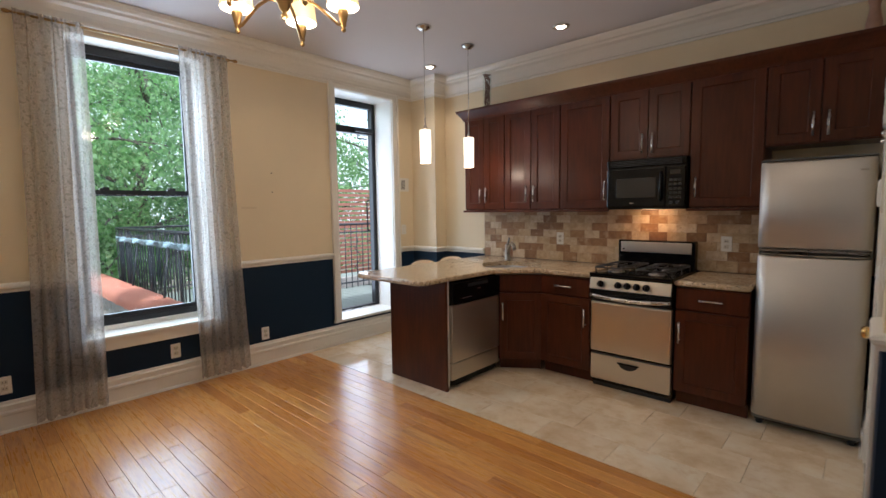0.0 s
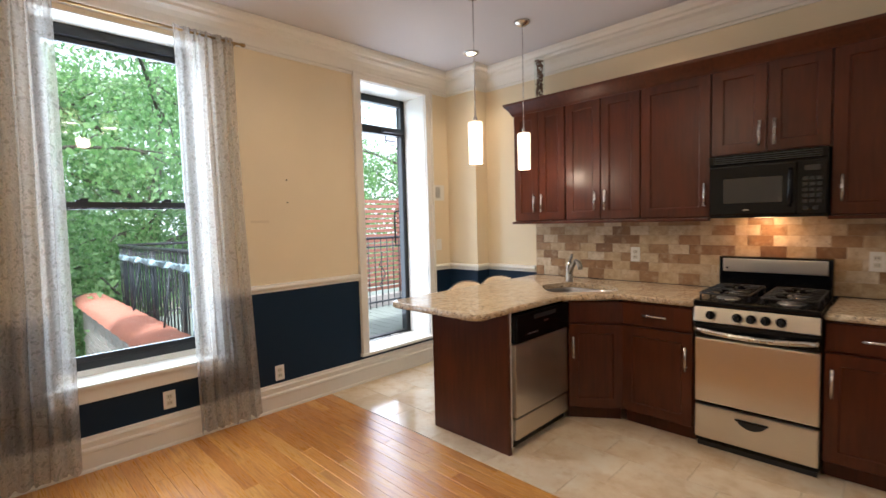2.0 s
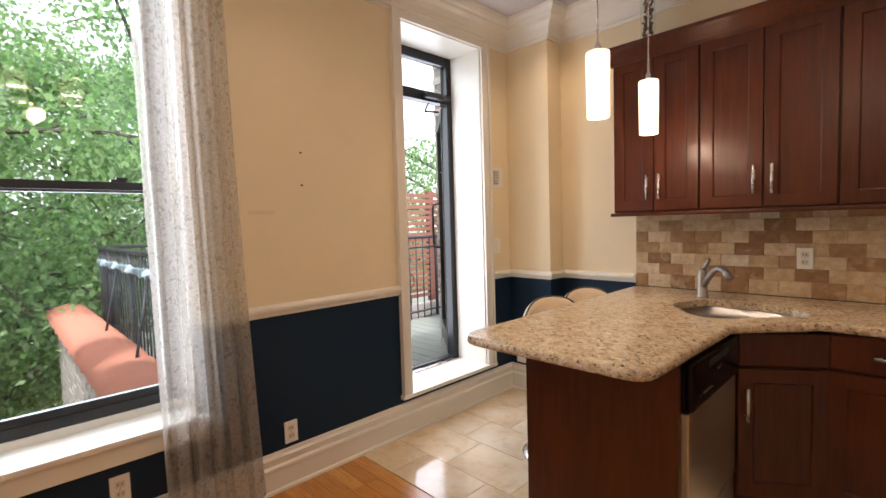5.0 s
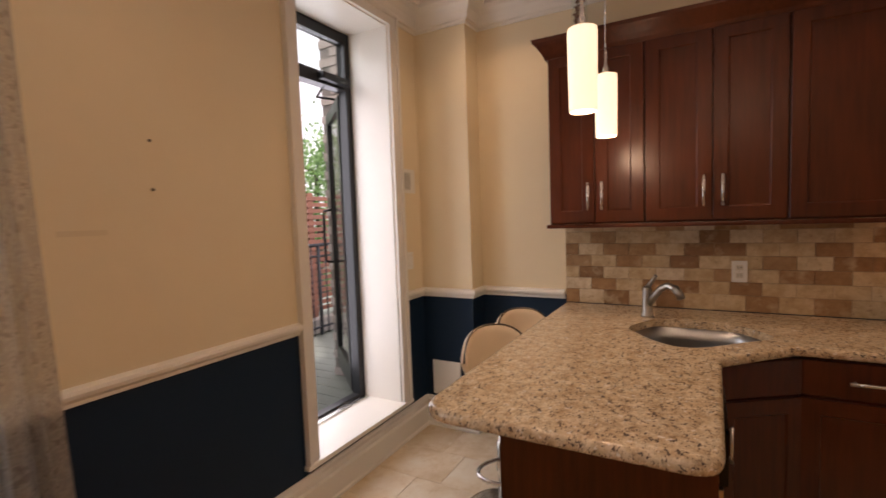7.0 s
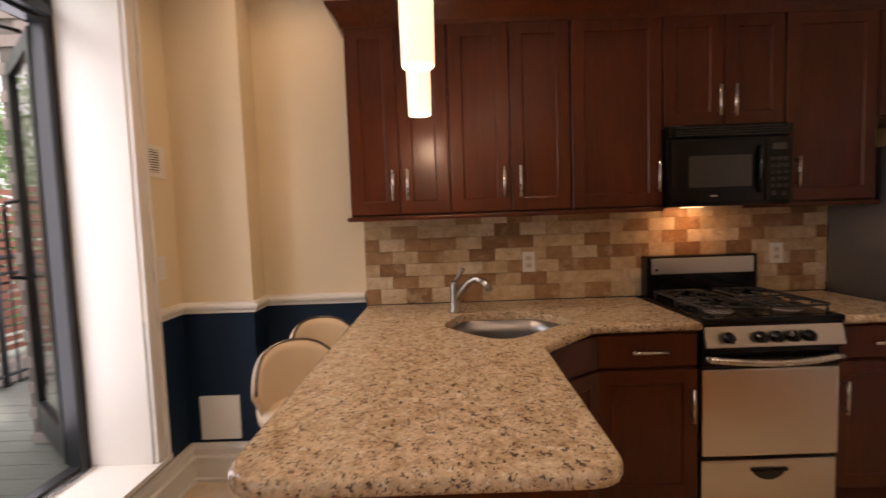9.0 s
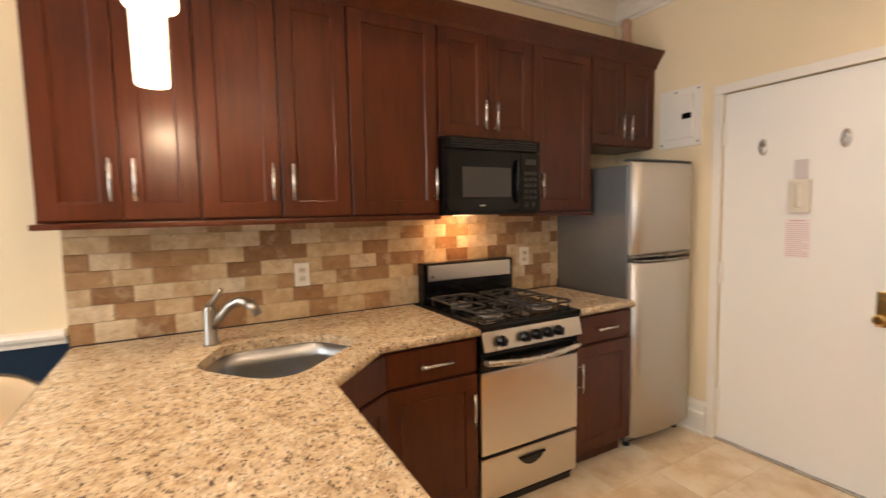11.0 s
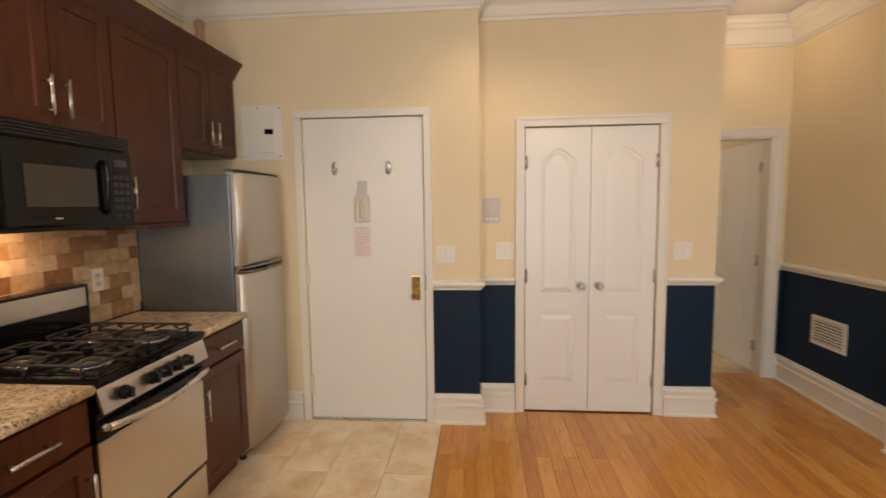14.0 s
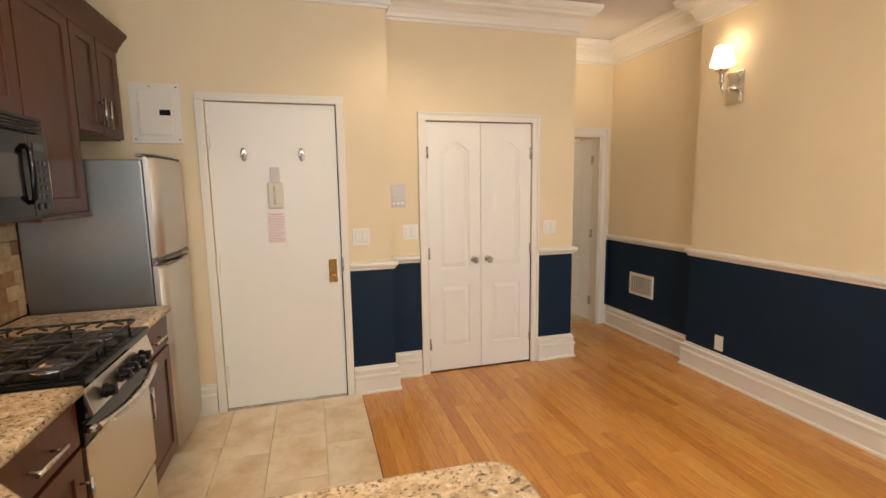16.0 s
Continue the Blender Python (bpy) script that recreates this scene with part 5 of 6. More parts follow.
part("candle_cup", lathe(bmesh.new(), sx, sy, [(0.006, 2.19), (0.018, 2.20), (0.014, 2.215), (0.014, 2.25), (0.02, 2.265), (0.042, 2.28), (0.044, 2.287), (0.014, 2.29), (0.012, 2.31)], 18), CHROME, sn)
bm = bmesh.new()
n = 48
loops = []
for r, z in ((0.078, 2.315), (0.080, 2.322), (0.050, 2.445)):
    loops.append([bm.verts.new((sx + (r + 0.0012 * (k % 2)) * math.cos(6.2832 * k / n), sy + (r + 0.0012 * (k % 2)) * math.sin(6.2832 * k / n), z)) for k in range(n)])
for a, b in zip(loops, loops[1:]):
    for k in range(n):
        bm.faces.new((a[k], a[(k + 1) % n], b[(k + 1) % n], b[k]))
part("shade", bm, SCONCE_GLOW, sn, "pleated white shade")

# ---- bar stools ----
bs1 = thing("bar_stool", -2.72, 3.02, 0, "cream leatherette swivel bar stool with chrome pedestal", "bar stool", "stools along the peninsula")
qx, qy = -2.72, 3.02
part("base", lathe(bmesh.new(), qx, qy, [(0.20, 0.0), (0.20, 0.008), (0.17, 0.018), (0.05, 0.035), (0.03, 0.05)], 36), CHROME, bs1, "round chrome base")
part("column", lathe(bmesh.new(), qx, qy, [(0.03, 0.04), (0.03, 0.36), (0.021, 0.365), (0.021, 0.60)], 20), CHROME, bs1)
part("foot_ring", tube(bmesh.new(), [(qx + 0.02, qy, 0.30)] + [(qx + 0.12 + 0.11 * math.cos(t), qy + 0.15 * math.sin(t), 0.28) for t in [math.pi - 0.0001 - 6.28 * k / 20 for k in range(21)]], 0.009, 8), CHROME, bs1)
part("seat_plate", B(qx - 0.09, qx + 0.09, qy - 0.09, qy + 0.09, 0.60, 0.615), BLACK_MATT, bs1)
bm = box(bmesh.new(), qx - 0.125, qx + 0.20, qy - 0.165, qy + 0.165, 0.615, 0.70, bevel=0.038)
for f in bm.faces:
    f.smooth = True
part("seat", bm, LEATHER, bs1)


def shell(r_out, z_lo, z_hi, shift, rim=False):
    """A curved wrap-around back, open towards +x, lower at its ends."""
    bm = bmesh.new()
    rows = []
    nu, nv = 28, 8
    for j in range(nv + 1):
        v = j / nv
        row = []
        for i in range(nu + 1):
            u = -1 + 2 * i / nu
            ang = math.pi + u * 1.35
            top = z_hi - 0.15 * abs(u) ** 2.6
            z = z_lo + (top - z_lo) * v
            lean = 0.085 * v - 0.035
            row.append((qx + 0.02 + shift + (r_out + lean) * math.cos(ang) * 0.92, qy + (r_out + lean * 0.5) * math.sin(ang), z))
        rows.append(row)
    return rows


def skin(rows_a, rows_b):
    bm = bmesh.new()
    ga = [[bm.verts.new(p) for p in r] for r in rows_a]
    gb = [[bm.verts.new(p) for p in r] for r in rows_b]
    for g in (ga, gb):
        for a, b in zip(g, g[1:]):
            for k in range(len(a) - 1):
                bm.faces.new((a[k], a[k + 1], b[k + 1], b[k])).smooth = True
    for k in range(len(ga[0]) - 1):
        bm.faces.new((ga[-1][k], ga[-1][k + 1], gb[-1][k + 1], gb[-1][k]))
        bm.faces.new((ga[0][k], ga[0][k + 1], gb[0][k + 1], gb[0][k]))
    for k in (0, -1):
        for j in range(len(ga) - 1):
            bm.faces.new((ga[j][k], ga[j + 1][k], gb[j + 1][k], gb[j][k]))
    bmesh.ops.recalc_face_normals(bm, faces=bm.faces)
    return bm


inner, outer = shell(0.145, 0.66, 0.897, 0.0), shell(0.168, 0.65, 0.902, 0.0)
bk = part("backrest", skin(inner, outer), LEATHER, bs1)
part("outer_shell", skin(outer, shell(0.174, 0.65, 0.899, 0.0)), BEIGE_PLASTIC, bk, "pale grey outer shell")
rim = [Vector(p) + Vector((0, 0, 0.004)) for p in ((Vector(a) + Vector(b)) / 2 for a, b in zip(inner[-1], outer[-1]))]
part("rim", tube(bmesh.new(), rim, 0.0055, 8), DARK_CHROME, bk, "thin dark chrome rim")
part("back_bracket", tube(tube(bmesh.new(), [(qx - 0.05, qy - 0.12, 0.61), (qx - 0.20, qy - 0.12, 0.62), (qx - 0.225, qy - 0.12, 0.72)], 0.011, 8), [(qx - 0.05, qy + 0.12, 0.61), (qx - 0.20, qy + 0.12, 0.62), (qx - 0.225, qy + 0.12, 0.72)], 0.011, 8), CHROME, bs1)
bs1.matrix_basis = pose(-2.695, 2.99, 0, 0, 0, -54)
copy_thing(bs1, pose(-2.705, 3.43, 0, 0, 0, -54))

# ---- wall plates, switches and things on the walls ----


def plate_frame(normal):
    """Maps (u, z, out) to offsets for a plate on a wall that faces +x, -x, +y or -y."""
    return {"+x": lambda u, z, o: (o, u, z), "-x": lambda u, z, o: (-o, u, z), "+y": lambda u, z, o: (u, o, z), "-y": lambda u, z, o: (u, -o, z)}[normal]


def slab_on(at, normal, u0, u1, z0, z1, o0, o1, bevel=0.0015):
    f = plate_frame(normal)
    a, b = f(u0, z0, o0), f(u1, z1, o1)
    p = [sorted((at[k] + a[k], at[k] + b[k])) for k in range(3)]
    return B(*p[0], *p[1], *p[2], bevel=bevel)


def outlet(at, normal, label="white double socket outlet plate on the wall", blank=False):
    t = thing("wall_outlet", *at, label, "wall outlet", "wall outlets")
    p = part("cover_plate", slab_on(at, normal, -0.036, 0.036, -0.058, 0.058, 0.0, 0.006, 0.002), PLASTIC, t)
    if not blank:
        for dz in (-0.021, 0.021):
            s = part("socket_face", slab_on(at, normal, -0.017, 0.017, dz - 0.014, dz + 0.014, 0.006, 0.008), BEIGE_PLASTIC, t)
            for du in (-0.007, 0.007):
                part("slot", slab_on(at, normal, du - 0.0015, du + 0.0015, dz - 0.004, dz + 0.006, 0.008, 0.0086, 0), GAP_SHADE, s)
        part("screw", slab_on(at, normal, -0.003, 0.003, -0.003, 0.003, 0.006, 0.0075), CHROME, t)
    return t


def switch(at, normal, gangs, label):
    t = thing("light_switch", *at, label, "light switch", "light switches")
    w = 0.023 * gangs + 0.014
    part("cover_plate", slab_on(at, normal, -w, w, -0.058, 0.058, 0.0, 0.006, 0.002), PLASTIC, t)
    for g in range(gangs):
        u = (g - (gangs - 1) / 2) * 0.046
        part("rocker", slab_on(at, normal, u - 0.0165, u + 0.0165, -0.033, 0.033, 0.006, 0.0105, 0.002), PLASTIC, t)
        part("rocker_surround", slab_on(at, normal, u - 0.019, u + 0.019, -0.036, 0.036, 0.0055, 0.0068, 0), BEIGE_PLASTIC, t)
    return t


outlet((X_W, 1.015, 0.30), "+x")
outlet((X_W, 1.775, 0.285), "+x")
outlet((X_W, 0.0, 0.31), "+x")
outlet((-1.67, Y_N - 0.012, 1.118), "-y", "white socket outlet plate in the tiled backsplash")
outlet((-0.262, Y_N - 0.012, 1.120), "-y", "white socket outlet plate in the tiled backsplash")
outlet((0.0, Y_S, 0.285), "+y", "small blank white plate on the navy wall", True)
switch((X_E, 2.16, 1.158), "-x", 2, "white double rocker switch beside the entry door")
switch((X_C, 1.765, 1.157), "-x", 2, "white double rocker switch beside the closet")
switch((X_C, 0.570, 1.152), "-x", 2, "white double rocker switch on the closet wall end")
switch((X_W, 3.55, 1.18), "+x", 1, "cream single rocker switch beside the balcony door")

vt = thing("wall_vent", X_W, 3.56, 1.71, "small white slatted wall vent beside the balcony door", "vent")
part("frame", B(X_W, X_W + 0.012, 3.495, 3.635, 1.632, 1.79, bevel=0.003), TRIM, vt)
part("backing", B(X_W + 0.012, X_W + 0.014, 3.512, 3.575, 1.655, 1.765), GAP_SHADE, vt)
for k in range(9):
    part("slat", B(X_W + 0.012, X_W + 0.020, 3.512, 3.575, 1.657 + 0.0122 * k, 1.6635 + 0.0122 * k), TRIM, vt)
solid("access_panel", B(-3.50, -3.285, 3.71 - 0.012, 3.71, 0.225, 0.465, bevel=0.003), PLASTIC, "plain white access panel above the baseboard on navy wall", "access panel")
rv = thing("return_vent", 1.0, Y_H, 0.53, "white perforated wall vent grille on the navy wall", "vent")
part("frame", B(0.84, 1.17, Y_H, Y_H + 0.010, 0.42, 0.635, bevel=0.003), TRIM, rv)
part("backing", B(0.865, 1.145, Y_H + 0.010, Y_H + 0.012, 0.445, 0.61), GAP_SHADE, rv)
for k in range(8):
    part("grille_bar", B(0.865, 1.145, Y_H + 0.010, Y_H + 0.015, 0.450 + 0.0215 * k, 0.4565 + 0.0215 * k), TRIM, rv)
for k in range(9):
    part("grille_bar", B(0.873 + 0.0325 * k, 0.881 + 0.0325 * k, Y_H + 0.010, Y_H + 0.0146, 0.445, 0.61), TRIM, rv)

ep = thing("electrical_panel", X_E, 3.375, 1.97, "white metal electrical breaker panel on the wall", "electrical panel")
part("surround", B(X_E - 0.012, X_E, 3.235, 3.515, 1.79, 2.15, bevel=0.004), TRIM, ep)
pdr = part("door", B(X_E - 0.024, X_E - 0.012, 3.285, 3.465, 1.84, 2.105, bevel=0.006), TRIM, ep)
part("latch", B(X_E - 0.028, X_E - 0.023, 3.292, 3.352, 1.958, 1.992, bevel=0.002), BLACK, pdr, "black latch")
for z in (1.90, 2.05):
    part("hinge", B(X_E - 0.026, X_E - 0.014, 3.462, 3.472, z - 0.012, z + 0.012), TRIM, pdr)
for y, z in ((3.255, 1.815), (3.495, 1.815), (3.255, 2.13), (3.40, 2.13)):
    part("screw", lathe(bmesh.new(), 0, 0, [(0.006, 0), (0.005, -0.003)], 10, "x", (X_E - 0.012, y, z)), CHROME, ep)

for hy in (2.896, 2.535):
    xh = X_E + 0.008
    hk = thing("coat_hook", xh, hy, 1.73, "oval brushed metal coat hook stuck on the entry door", "hook", "hooks on the entry door")
    bm = lathe(bmesh.new(), 0, 0, [(0.021, 0.0), (0.021, -0.006), (0.012, -0.010)], 24, "x", (0, 0, 0))
    bm.transform(Matrix.Translation((xh, hy, 1.728)) @ Matrix.Diagonal((1, 1, 2.1, 1)))
    part("back", bm, CHROME, hk)
    part("prong", tube(bmesh.new(), [(xh - 0.008, hy, 1.735), (xh - 0.025, hy, 1.715), (xh - 0.034, hy, 1.705), (xh - 0.038, hy, 1.722)], 0.007, 8), CHROME, hk)
xd = X_E + 0.008
dc = thing("door_chime", xd, 2.712, 1.37, "beige plastic door viewer chime on the entry door", "door chime")
part("body", B(xd - 0.03, xd, 2.665, 2.762, 1.372, 1.545, bevel=0.012), BEIGE_PLASTIC, dc)
part("ridge", lathe(bmesh.new(), 2.712, 0, [(0.014, 1.40), (0.016, 1.41), (0.016, 1.51), (0.012, 1.525)], 12, origin=(xd - 0.026, 2.712, 0)), BEIGE_PLASTIC, dc)
part("viewer", B(xd - 0.012, xd, 2.682, 2.742, 1.546, 1.645, bevel=0.003), GREY_PLATE, dc)
nt = thing("paper_notice", xd, 2.72, 1.14, "pink printed paper notice taped to the entry door", "notice")
part("sheet", B(xd - 0.0015, xd, 2.662, 2.78, 1.137, 1.343), PAPER, nt)
rng = random.Random(2)
for k in range(17):
    part("text_line", B(xd - 0.0022, xd - 0.0015, 2.671 + (rng.uniform(0, 0.03) if k % 4 == 3 else 0), 2.771, 1.148 + 0.0105 * k, 1.1515 + 0.0105 * k), INK, nt)
part("heading", B(xd - 0.0022, xd - 0.0015, 2.685, 2.757, 1.329, 1.336), INK, nt)
ic = thing("intercom", X_C, 1.857, 1.437, "grey flush intercom panel with speaker and buttons", "intercom")
part("plate", B(X_C - 0.008, X_C, 1.797, 1.917, 1.35, 1.526, bevel=0.002), GREY_PLATE, ic)
for k in range(7):
    part("speaker_slot", B(X_C - 0.009, X_C - 0.0078, 1.812, 1.902, 1.435 + 0.011 * k, 1.4385 + 0.011 * k), BEIGE_PLASTIC, ic)
for k in range(3):
    part("button", B(X_C - 0.014, X_C - 0.008, 1.812 + 0.033 * k, 1.834 + 0.033 * k, 1.372, 1.388, bevel=0.002), PLASTIC, ic)
    part("button_label", B(X_C - 0.0088, X_C - 0.0079, 1.812 + 0.033 * k, 1.834 + 0.033 * k, 1.395, 1.402), INK, ic)

# things on top of the cabinets
va = thing("glass_vase", -2.47, 3.77, 2.418, "tall slim glass cylinder filled with brown nutshells", "vase")
bm = bmesh.new()
rng = random.Random(9)
for k in range(190):
    a, r, z = rng.uniform(0, 6.28), 0.031 * math.sqrt(rng.random()), rng.uniform(0.012, 0.455)
    bmesh.ops.create_icosphere(bm, subdivisions=1, radius=rng.uniform(0.009, 0.014), matrix=Matrix.Translation((-2.47 + r * math.cos(a), 3.77 + r * math.sin(a), 2.36 + z)) @ Euler((a, r * 90, z * 30)).to_matrix().to_4x4() @ Matrix.Diagonal((1, 0.75, 0.6, 1)))
fill = part("filling", bm, POTPOURRI, va, "brown nutshell filling")
tagged(fill, kind="stuff")
g = part("glass", lathe(bmesh.new(), -2.47, 3.77, [(0.046, 2.346), (0.046, 2.358), (0.044, 2.362), (0.044, 2.825), (0.046, 2.828)], 28), CLEAR, va)
g.visible_shadow = False
solid("ceramic_vase", lathe(bmesh.new(), 0.50, 3.72, [(0.035, 2.346), (0.04, 2.36), (0.028, 2.40), (0.036, 2.45), (0.042, 2.50), (0.03, 2.56), (0.024, 2.60), (0.034, 2.64), (0.03, 2.665), (0.018, 2.675)], 20), FIGURINE, "pale pink ceramic vase on top of the cabinets", "vase")

# nail holes and a scuff left on the bare wall
for y, z in ((1.905, 1.771), (1.905, 1.598)):
    solid("wall_nail", lathe(bmesh.new(), 0, 0, [(0.006, 0.0), (0.005, 0.006), (0.003, 0.008)], 10, "x", (X_W, y, z)), HOLE, "small dark nail stuck in the cream wall", "nail", group="nails in the wall")

for y, z, w, h in ((1.68, 1.453, 0.14, 0.018),):
    solid("wall_scuff", B(X_W, X_W + 0.0006, y - w / 2, y + w / 2, z - h / 2, z + h / 2, bevel=0.0002), SCUFF, "faint grey rubbed mark on the cream wall", "scuff mark", group="marks on the wall")

# ---- outside ----
solid("ground", B(-120, XO - 0.01, -90, 90, -2.9, -2.6), SOIL, "leaf-littered garden ground", "ground", "structure")
dk = tagged(finish("pavement_deck", B(-7.8, XO - 0.01, 1.50, 9.0, 0.02, 0.11), DECK), "weathered grey-green roof deck", "deck", "", "structure")
rng = random.Random(4)
for k in range(26):
    y0 = 1.51 + 0.144 * k
    for x0, x1 in ((-7.8, -5.9), (-5.898, XO - 0.012)):
        if k < 22:
            ob = part("deck_board", B(x0, x1, y0, y0 + 0.138, 0.11, 0.135, bevel=0.003), DECK, dk)
solid("building_wall", B(XO - 0.012, XO - 0.002, -3.5, 0.3, -2.6, 5.5), BRICKM, "plain brick house wall outside", "wall", "structure")

pw = thing("parapet_wall", -6.0, 1.30, -2.6, "weathered rendered brick parapet with terracotta coping", "parapet wall")
part("core", B(-8.35, XO - 0.012, 1.18, 1.42, -2.6, 0.40), STONE, pw)
for k in range(12):
    x0 = -8.42 + 0.371 * k
    bm = bmesh.new()
    n = 10
    rows = []
    for x, s in ((x0, 1.06), (x0 + 0.05, 1.06), (x0 + 0.052, 1.0), (x0 + 0.368, 0.98)):
        rows.append([bm.verts.new((x, 1.30 - 0.20 * s * math.cos(math.pi * j / n), 0.375 + 0.135 * s * math.sin(math.pi * j / n) ** 0.8)) for j in range(n + 1)])
    for a, b in zip(rows, rows[1:]):
        for j in range(n):
            bm.faces.new((a[j], a[j + 1], b[j + 1], b[j])).smooth = True
    bm.faces.new(rows[0])
    bm.faces.new(rows[-1])
    part("coping_tile", bm, TERRA, pw)
rng = random.Random(6)
for r in range(16):
    for k in range(20):
        if rng.random() < 0.35:
            continue
        x0 = -8.33 + 0.222 * k + (0.11 if r % 2 else 0)
        z0 = 0.30 - 0.075 * r
        if x0 + 0.21 < XO - 0.02:
            part("brick", B(x0, x0 + 0.21, 1.172, 1.182, z0, z0 + 0.063), BRICKM, pw)


def railing(name, p0, p1, z0, z1, label, garland=False, scroll=True):
    """An iron railing between two plan points: rails, thin balusters, posts and scrolls."""
    a, b = Vector((*p0, 0)), Vector((*p1, 0))
    ln = (b - a).length
    d = (b - a) / ln
    r = thing(name, *p0, z0, label, "railing")
    for z, t in ((z1, 0.022), (z1 - 0.13, 0.012), (z0 + 0.09, 0.014)):
        part("rail", tube(bmesh.new(), [a + Vector((0, 0, z)), b + Vector((0, 0, z))], t, 6), IRON, r)
    n = int(ln / 0.115)
    for k in range(n + 1):
        p = a + d * (ln * k / n)
        post = k % 9 == 0
        part("post" if post else "baluster", tube(bmesh.new(), [p + Vector((0, 0, z0)), p + Vector((0, 0, z1))], 0.022 if post else 0.008, 6), IRON, r)
        if scroll and k % 9 == 5:
            pts = []
            for j in range(40):
                u = j / 39
                ang = u * 4 * math.pi
                rad = 0.055 * (1 - abs(2 * u - 1)) + 0.012
                zc = z0 + 0.18 + u * (z1 - z0 - 0.42)
                pts.append(p + d * (rad * math.cos(ang)) + Vector((0, 0, zc + 0.03 * math.sin(ang))))
            part("scroll", tube(bmesh.new(), pts, 0.007, 5), IRON, r)
    return r


railing("iron_railing", (XO - 0.05, 1.55), (-7.7, 1.55), 0.135, 1.20, "black wrought iron railing along the deck edge")
railing("iron_railing", (-7.7, 1.60), (-7.7, 4.0), 0.135, 1.20, "black wrought iron railing across the deck end")
railing("iron_railing", (-5.75, 3.9), (-5.75, 7.5), 0.135, 1.19, "black wrought iron railing before the slatted fence")
for x in (-5.0, -6.2):
    solid("railing_brace", tube(bmesh.new(), [(x, 1.36, 0.50), (x - 0.35, 1.545, 1.14)], 0.011, 6), IRON, "thin iron brace from coping to railing", "railing brace", group="railing braces")
gl = thing("string_lights", -6.0, 1.52, 1.0, "clear tube string lights wound along the railing", "string lights")
bm = bmesh.new()
for s in range(3):
    tube(bm, [(XO - 0.1 - 0.02 * k, 1.522 + 0.02 * math.sin(k * 1.9 + s * 2), 1.05 + 0.035 * math.cos(k * 1.7 + s * 2.1)) for k in range(178)], 0.007, 4)
part("tube", bm, plain("pale_blue_plastic", (0.45, 0.60, 0.68), 0.15, vary=0.3, scale=60, bump=0), gl)

sf = thing("slatted_fence", -6.1, 5.4, 0.13, "red-brown horizontal slatted wooden fence panel", "fence")
for y in (4.15, 5.15, 6.15, 7.15):
    part("post", B(-6.16, -6.08, y, y + 0.09, 0.1, 1.82), REDWOOD, sf)
for k in range(19):
    z0 = 0.34 + 0.077 * k
    part("slat", B(-6.08, -6.058, 4.1, 7.6, z0, z0 + 0.05, bevel=0.003), REDWOOD, sf)
solid("planter_kerb", B(-5.95, -5.82, 3.8, 7.6, 0.13, 0.30, bevel=0.01), STONE, "weathered stone kerb at the deck end", "kerb")

# neighbouring brick return beside the door
nb = tagged(finish("wall_neighbour", B(-4.60, XO - 0.012, 3.905, 4.2, -2.6, 5.5), MORTAR), "grey brown brick side wall beside the deck", "wall", "", "structure")
bme = {}
for r in range(46):
    z0 = 0.14 + 0.076 * r
    off = 0.11 if r % 2 else 0
    for k in range(7):
        x1 = XO - 0.02 - 0.222 * k - off
        x0 = x1 - 0.21
        if x0 > -4.62:
            if "m" not in bme:
                bm = B(0, 0.21, -0.008, 0.0, 0, 0.065, bevel=0.003)
                me = bpy.data.meshes.new("brick")
                bm.to_mesh(me)
                bm.free()
                me.materials.append(BRICKM)
                bme["m"] = me
            ob = new("brick", bme["m"])
            ob.location = (x0, 3.905, z0)
            ob.parent = nb


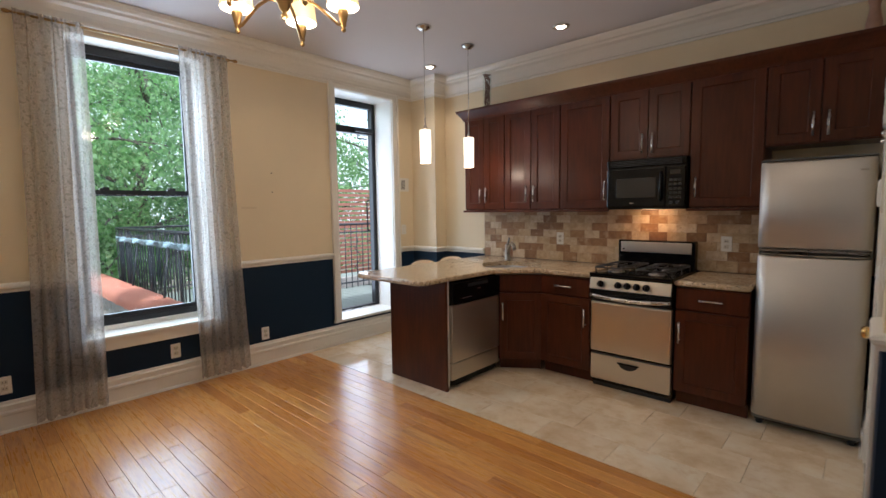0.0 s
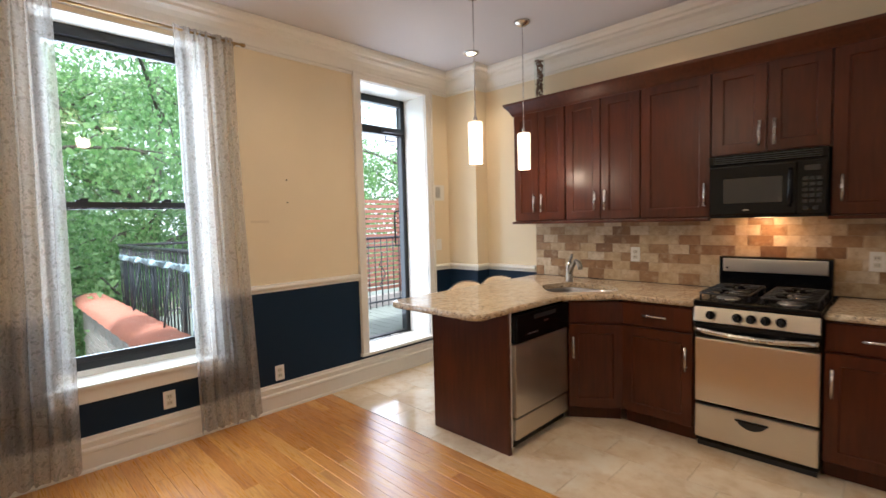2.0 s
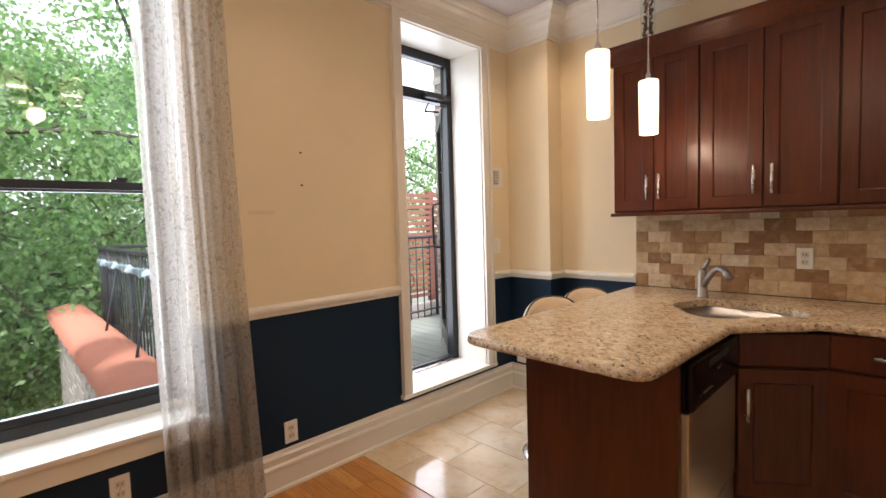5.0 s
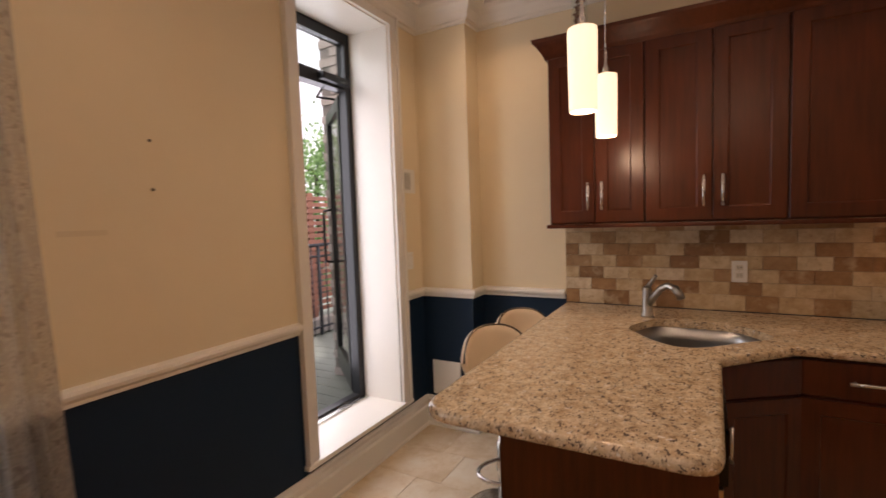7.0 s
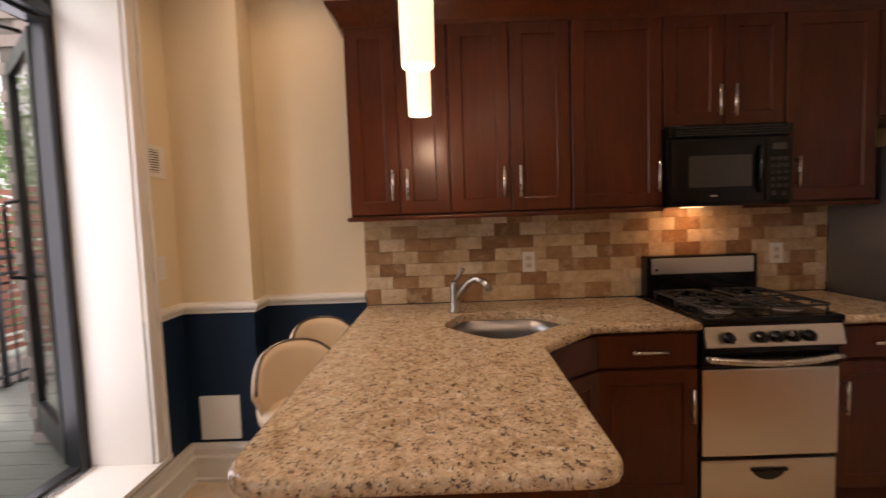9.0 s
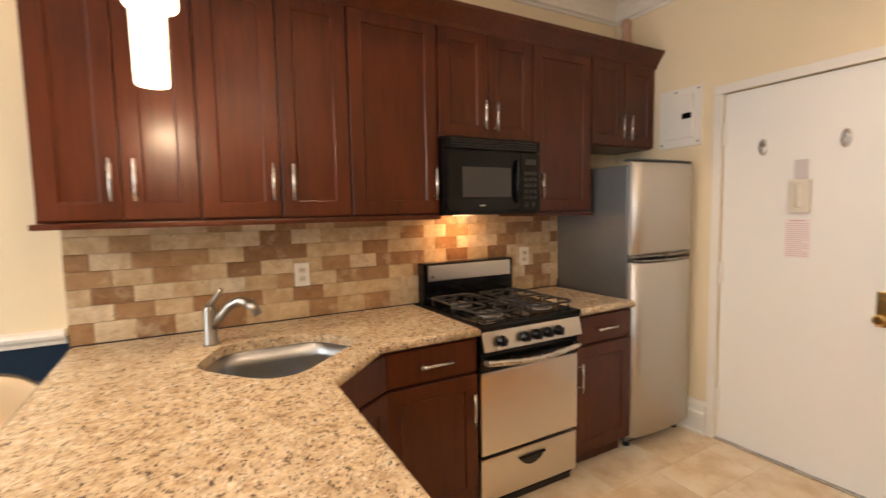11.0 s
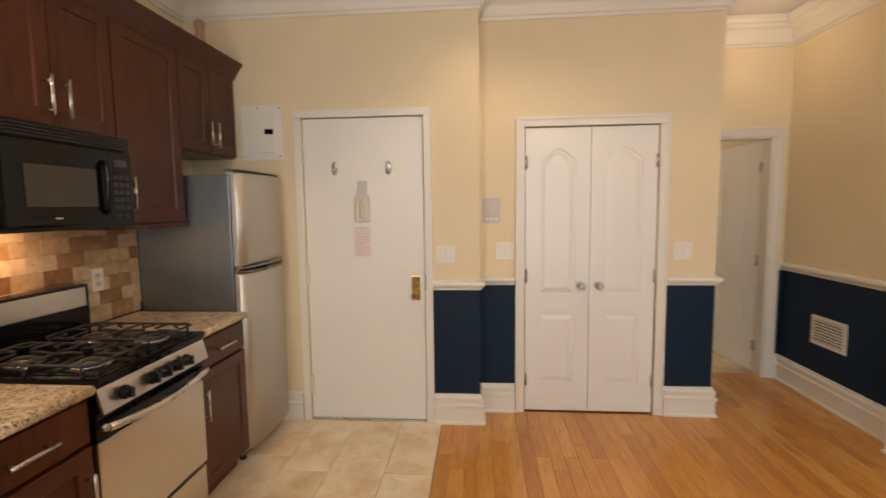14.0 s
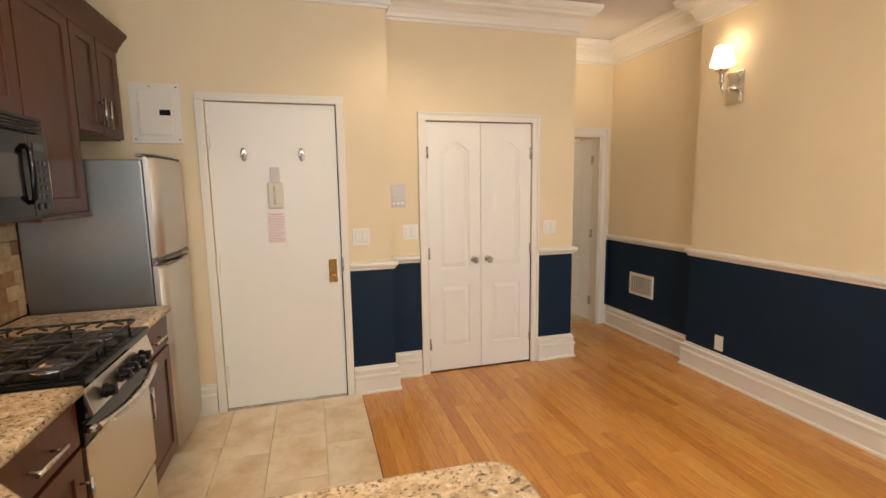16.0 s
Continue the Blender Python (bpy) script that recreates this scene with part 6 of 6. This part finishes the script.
# trees
def tree(x, y, base, height, spread, seed, leaves, label, limbs=9):
    rng = random.Random(seed)
    t = thing("tree", x, y, base, label, "tree", "garden trees")
    tb = bmesh.new()
    lean = Vector((rng.uniform(-0.6, 0.6), rng.uniform(-0.8, 0.8), 0))
    trunk = [Vector((x, y, base)) + lean * (k / 8) ** 1.5 + Vector((0, 0, height * 0.8 * k / 8)) + Vector((rng.uniform(-0.08, 0.08), rng.uniform(-0.08, 0.08), 0)) for k in range(9)]
    tube(tb, trunk, 0.17, 9, 0.04)
    tips = []
    for k in range(limbs):
        s = trunk[min(8, 2 + int(k * 6 / limbs))]
        a = k * 2.4 + rng.uniform(-0.5, 0.5)
        ln = spread * rng.uniform(0.6, 1.0)
        e = s + Vector((math.cos(a) * ln, math.sin(a) * ln, rng.uniform(0.2, 1.6)))
        m = (s + e) / 2 + Vector((rng.uniform(-0.3, 0.3), rng.uniform(-0.3, 0.3), rng.uniform(0.1, 0.6)))
        pts = curve(s, m, e, 8)
        tube(tb, pts, 0.055, 6, 0.012)
        tips += pts[2:]
        for j in range(4):
            q = pts[3 + j]
            e2 = q + Vector((rng.uniform(-1, 1), rng.uniform(-1, 1), rng.uniform(-0.3, 0.8))) * spread * 0.35
            p2 = curve(q, (q + e2) / 2 + Vector((0, 0, 0.15)), e2, 5)
            tube(tb, p2, 0.02, 5, 0.006)
            tips += p2[1:] * 2
    part("trunk", tb, BARK, t)
    verts, faces = [], []
    for k in range(int(leaves * 1.7)):
        c = rng.choice(tips) + Vector((rng.gauss(0, 0.30), rng.gauss(0, 0.30), rng.gauss(-0.05, 0.26)))
        ln, w = rng.uniform(0.065, 0.125), rng.uniform(0.024, 0.044)
        mt = Euler((rng.gauss(0, 0.5), rng.gauss(0.5, 0.5), rng.uniform(0, 6.28))).to_matrix()
        i = len(verts)
        for p in ((0, 0, 0), (ln * 0.45, w, -0.01), (ln, 0, -0.03), (ln * 0.45, -w, -0.01)):
            verts.append(c + mt @ Vector(p))
        faces.append((i, i + 1, i + 2, i + 3))
    me = bpy.data.meshes.new("crown")
    me.from_pydata([tuple(v) for v in verts], [], faces)
    me.materials.append(LEAF)
    me.transform(t.matrix_basis.inverted())
    ob = new("crown", me)
    ob.parent = t
    tagged(ob, kind="stuff")


tree(-11.0, 2.6, -2.6, 9.0, 3.4, 1, 15000, "leafy green garden tree beyond the deck", 14)
tree(-9.6, -1.0, -2.6, 8.0, 3.2, 2, 13000, "leafy green garden tree with low branches", 14)
tree(-13.5, 0.8, -2.6, 10.5, 4.2, 3, 15000, "tall leafy green garden tree", 14)
tree(-12.0, 6.2, -2.6, 9.5, 3.8, 4, 14000, "leafy green garden tree behind the slatted fence", 13)
tree(-16.0, -4.0, -2.6, 11.0, 5.0, 5, 12000, "tall leafy green tree further back", 13)
tree(-17.0, 4.0, -2.6, 11.0, 5.0, 6, 12000, "tall leafy green tree further back", 13)
tree(-10.0, 9.2, -2.6, 7.5, 3.4, 8, 11000, "leafy green garden tree past the brick wall", 13)
tree(-10.5, 0.4, -2.6, 4.2, 2.6, 7, 9000, "low leafy green understorey tree", 12)

# ---- floor boards and tiles ----
fb = tagged(finish("floor", B(X_W, X_H + 0.12, -0.75, 2.2, -0.012, -0.008), SUBFLOOR), "honey oak strip floor with satin varnish", "floor", "", "structure")
rng = random.Random(11)
board_w = 0.0828
lengths = [0.45, 0.6, 0.75, 0.9, 1.1, 1.35]
board_meshes = {}


def board(x, y, ln, w):
    key = (round(ln, 3), round(w, 4))
    if key not in board_meshes:
        bm = bmesh.new()
        e = 0.0012
        lo = [bm.verts.new(p) for p in ((0, 0, 0), (ln, 0, 0), (ln, w, 0), (0, w, 0))]
        mid = [bm.verts.new(p) for p in ((0, 0, 0.007), (ln, 0, 0.007), (ln, w, 0.007), (0, w, 0.007))]
        hi = [bm.verts.new(p) for p in ((e, e, 0.008), (ln - e, e, 0.008), (ln - e, w - e, 0.008), (e, w - e, 0.008))]
        for p, q in ((lo, mid), (mid, hi)):
            for k in range(4):
                bm.faces.new((p[k], p[(k + 1) % 4], q[(k + 1) % 4], q[k]))
        bm.faces.new(hi)
        bmesh.ops.recalc_face_normals(bm, faces=bm.faces)
        me = bpy.data.meshes.new("floor_board")
        bm.to_mesh(me)
        bm.free()
        me.materials.append(OAK)
        board_meshes[key] = me
    ob = new("floor_board", board_meshes[key])
    ob.location = (x, y, -0.008)
    ob.parent = fb


y = 2.198 - board_w
while y > -0.64:
    x_end = X_C if y > 0.35 else X_H + 0.1
    if y > 1.94:
        x_end = X_E
    x = X_W
    first = True
    while x < x_end - 0.02:
        ln = rng.choice(lengths) * (rng.uniform(0.4, 1) if first else 1)
        ln = round(ln / 0.15) * 0.15
        ln = max(0.3, ln)
        first = False
        if x + ln > x_end - 0.25:
            ln = x_end - x
        board(x, y, ln - 0.0008, board_w - 0.0008)
        x += ln
    y -= board_w
kt = tagged(finish("floor_kitchen", B(X_W, X_E + 0.06, 2.2, Y_N, -0.012, -0.008), PAVER), "polished cream travertine tile floor", "floor", "", "structure")
TG = 0.002
ys = [2.203, 2.475, 2.79, 3.065, 3.38, 3.695, 3.888]
for r, (ya, yb) in enumerate(zip(ys, ys[1:])):
    x = X_W - (0.0 if r % 2 else 0.15)
    while x < X_E + 0.05:
        a, b = max(x, X_W), min(x + 0.46, X_E + 0.055)
        if b - a > 0.02:
            tile_piece("floor_tile", a, ya, -0.008, b - a, yb - ya, 0.008, FLOOR_TILE, kt, True)
        x += 0.46
bt = tagged(finish("floor_bathroom", B(X_H + 0.1, 3.0, -1.1, 1.1, -0.012, -0.001), FLOOR_TILE), "pale tile floor beyond the hall door", "floor", "", "structure")
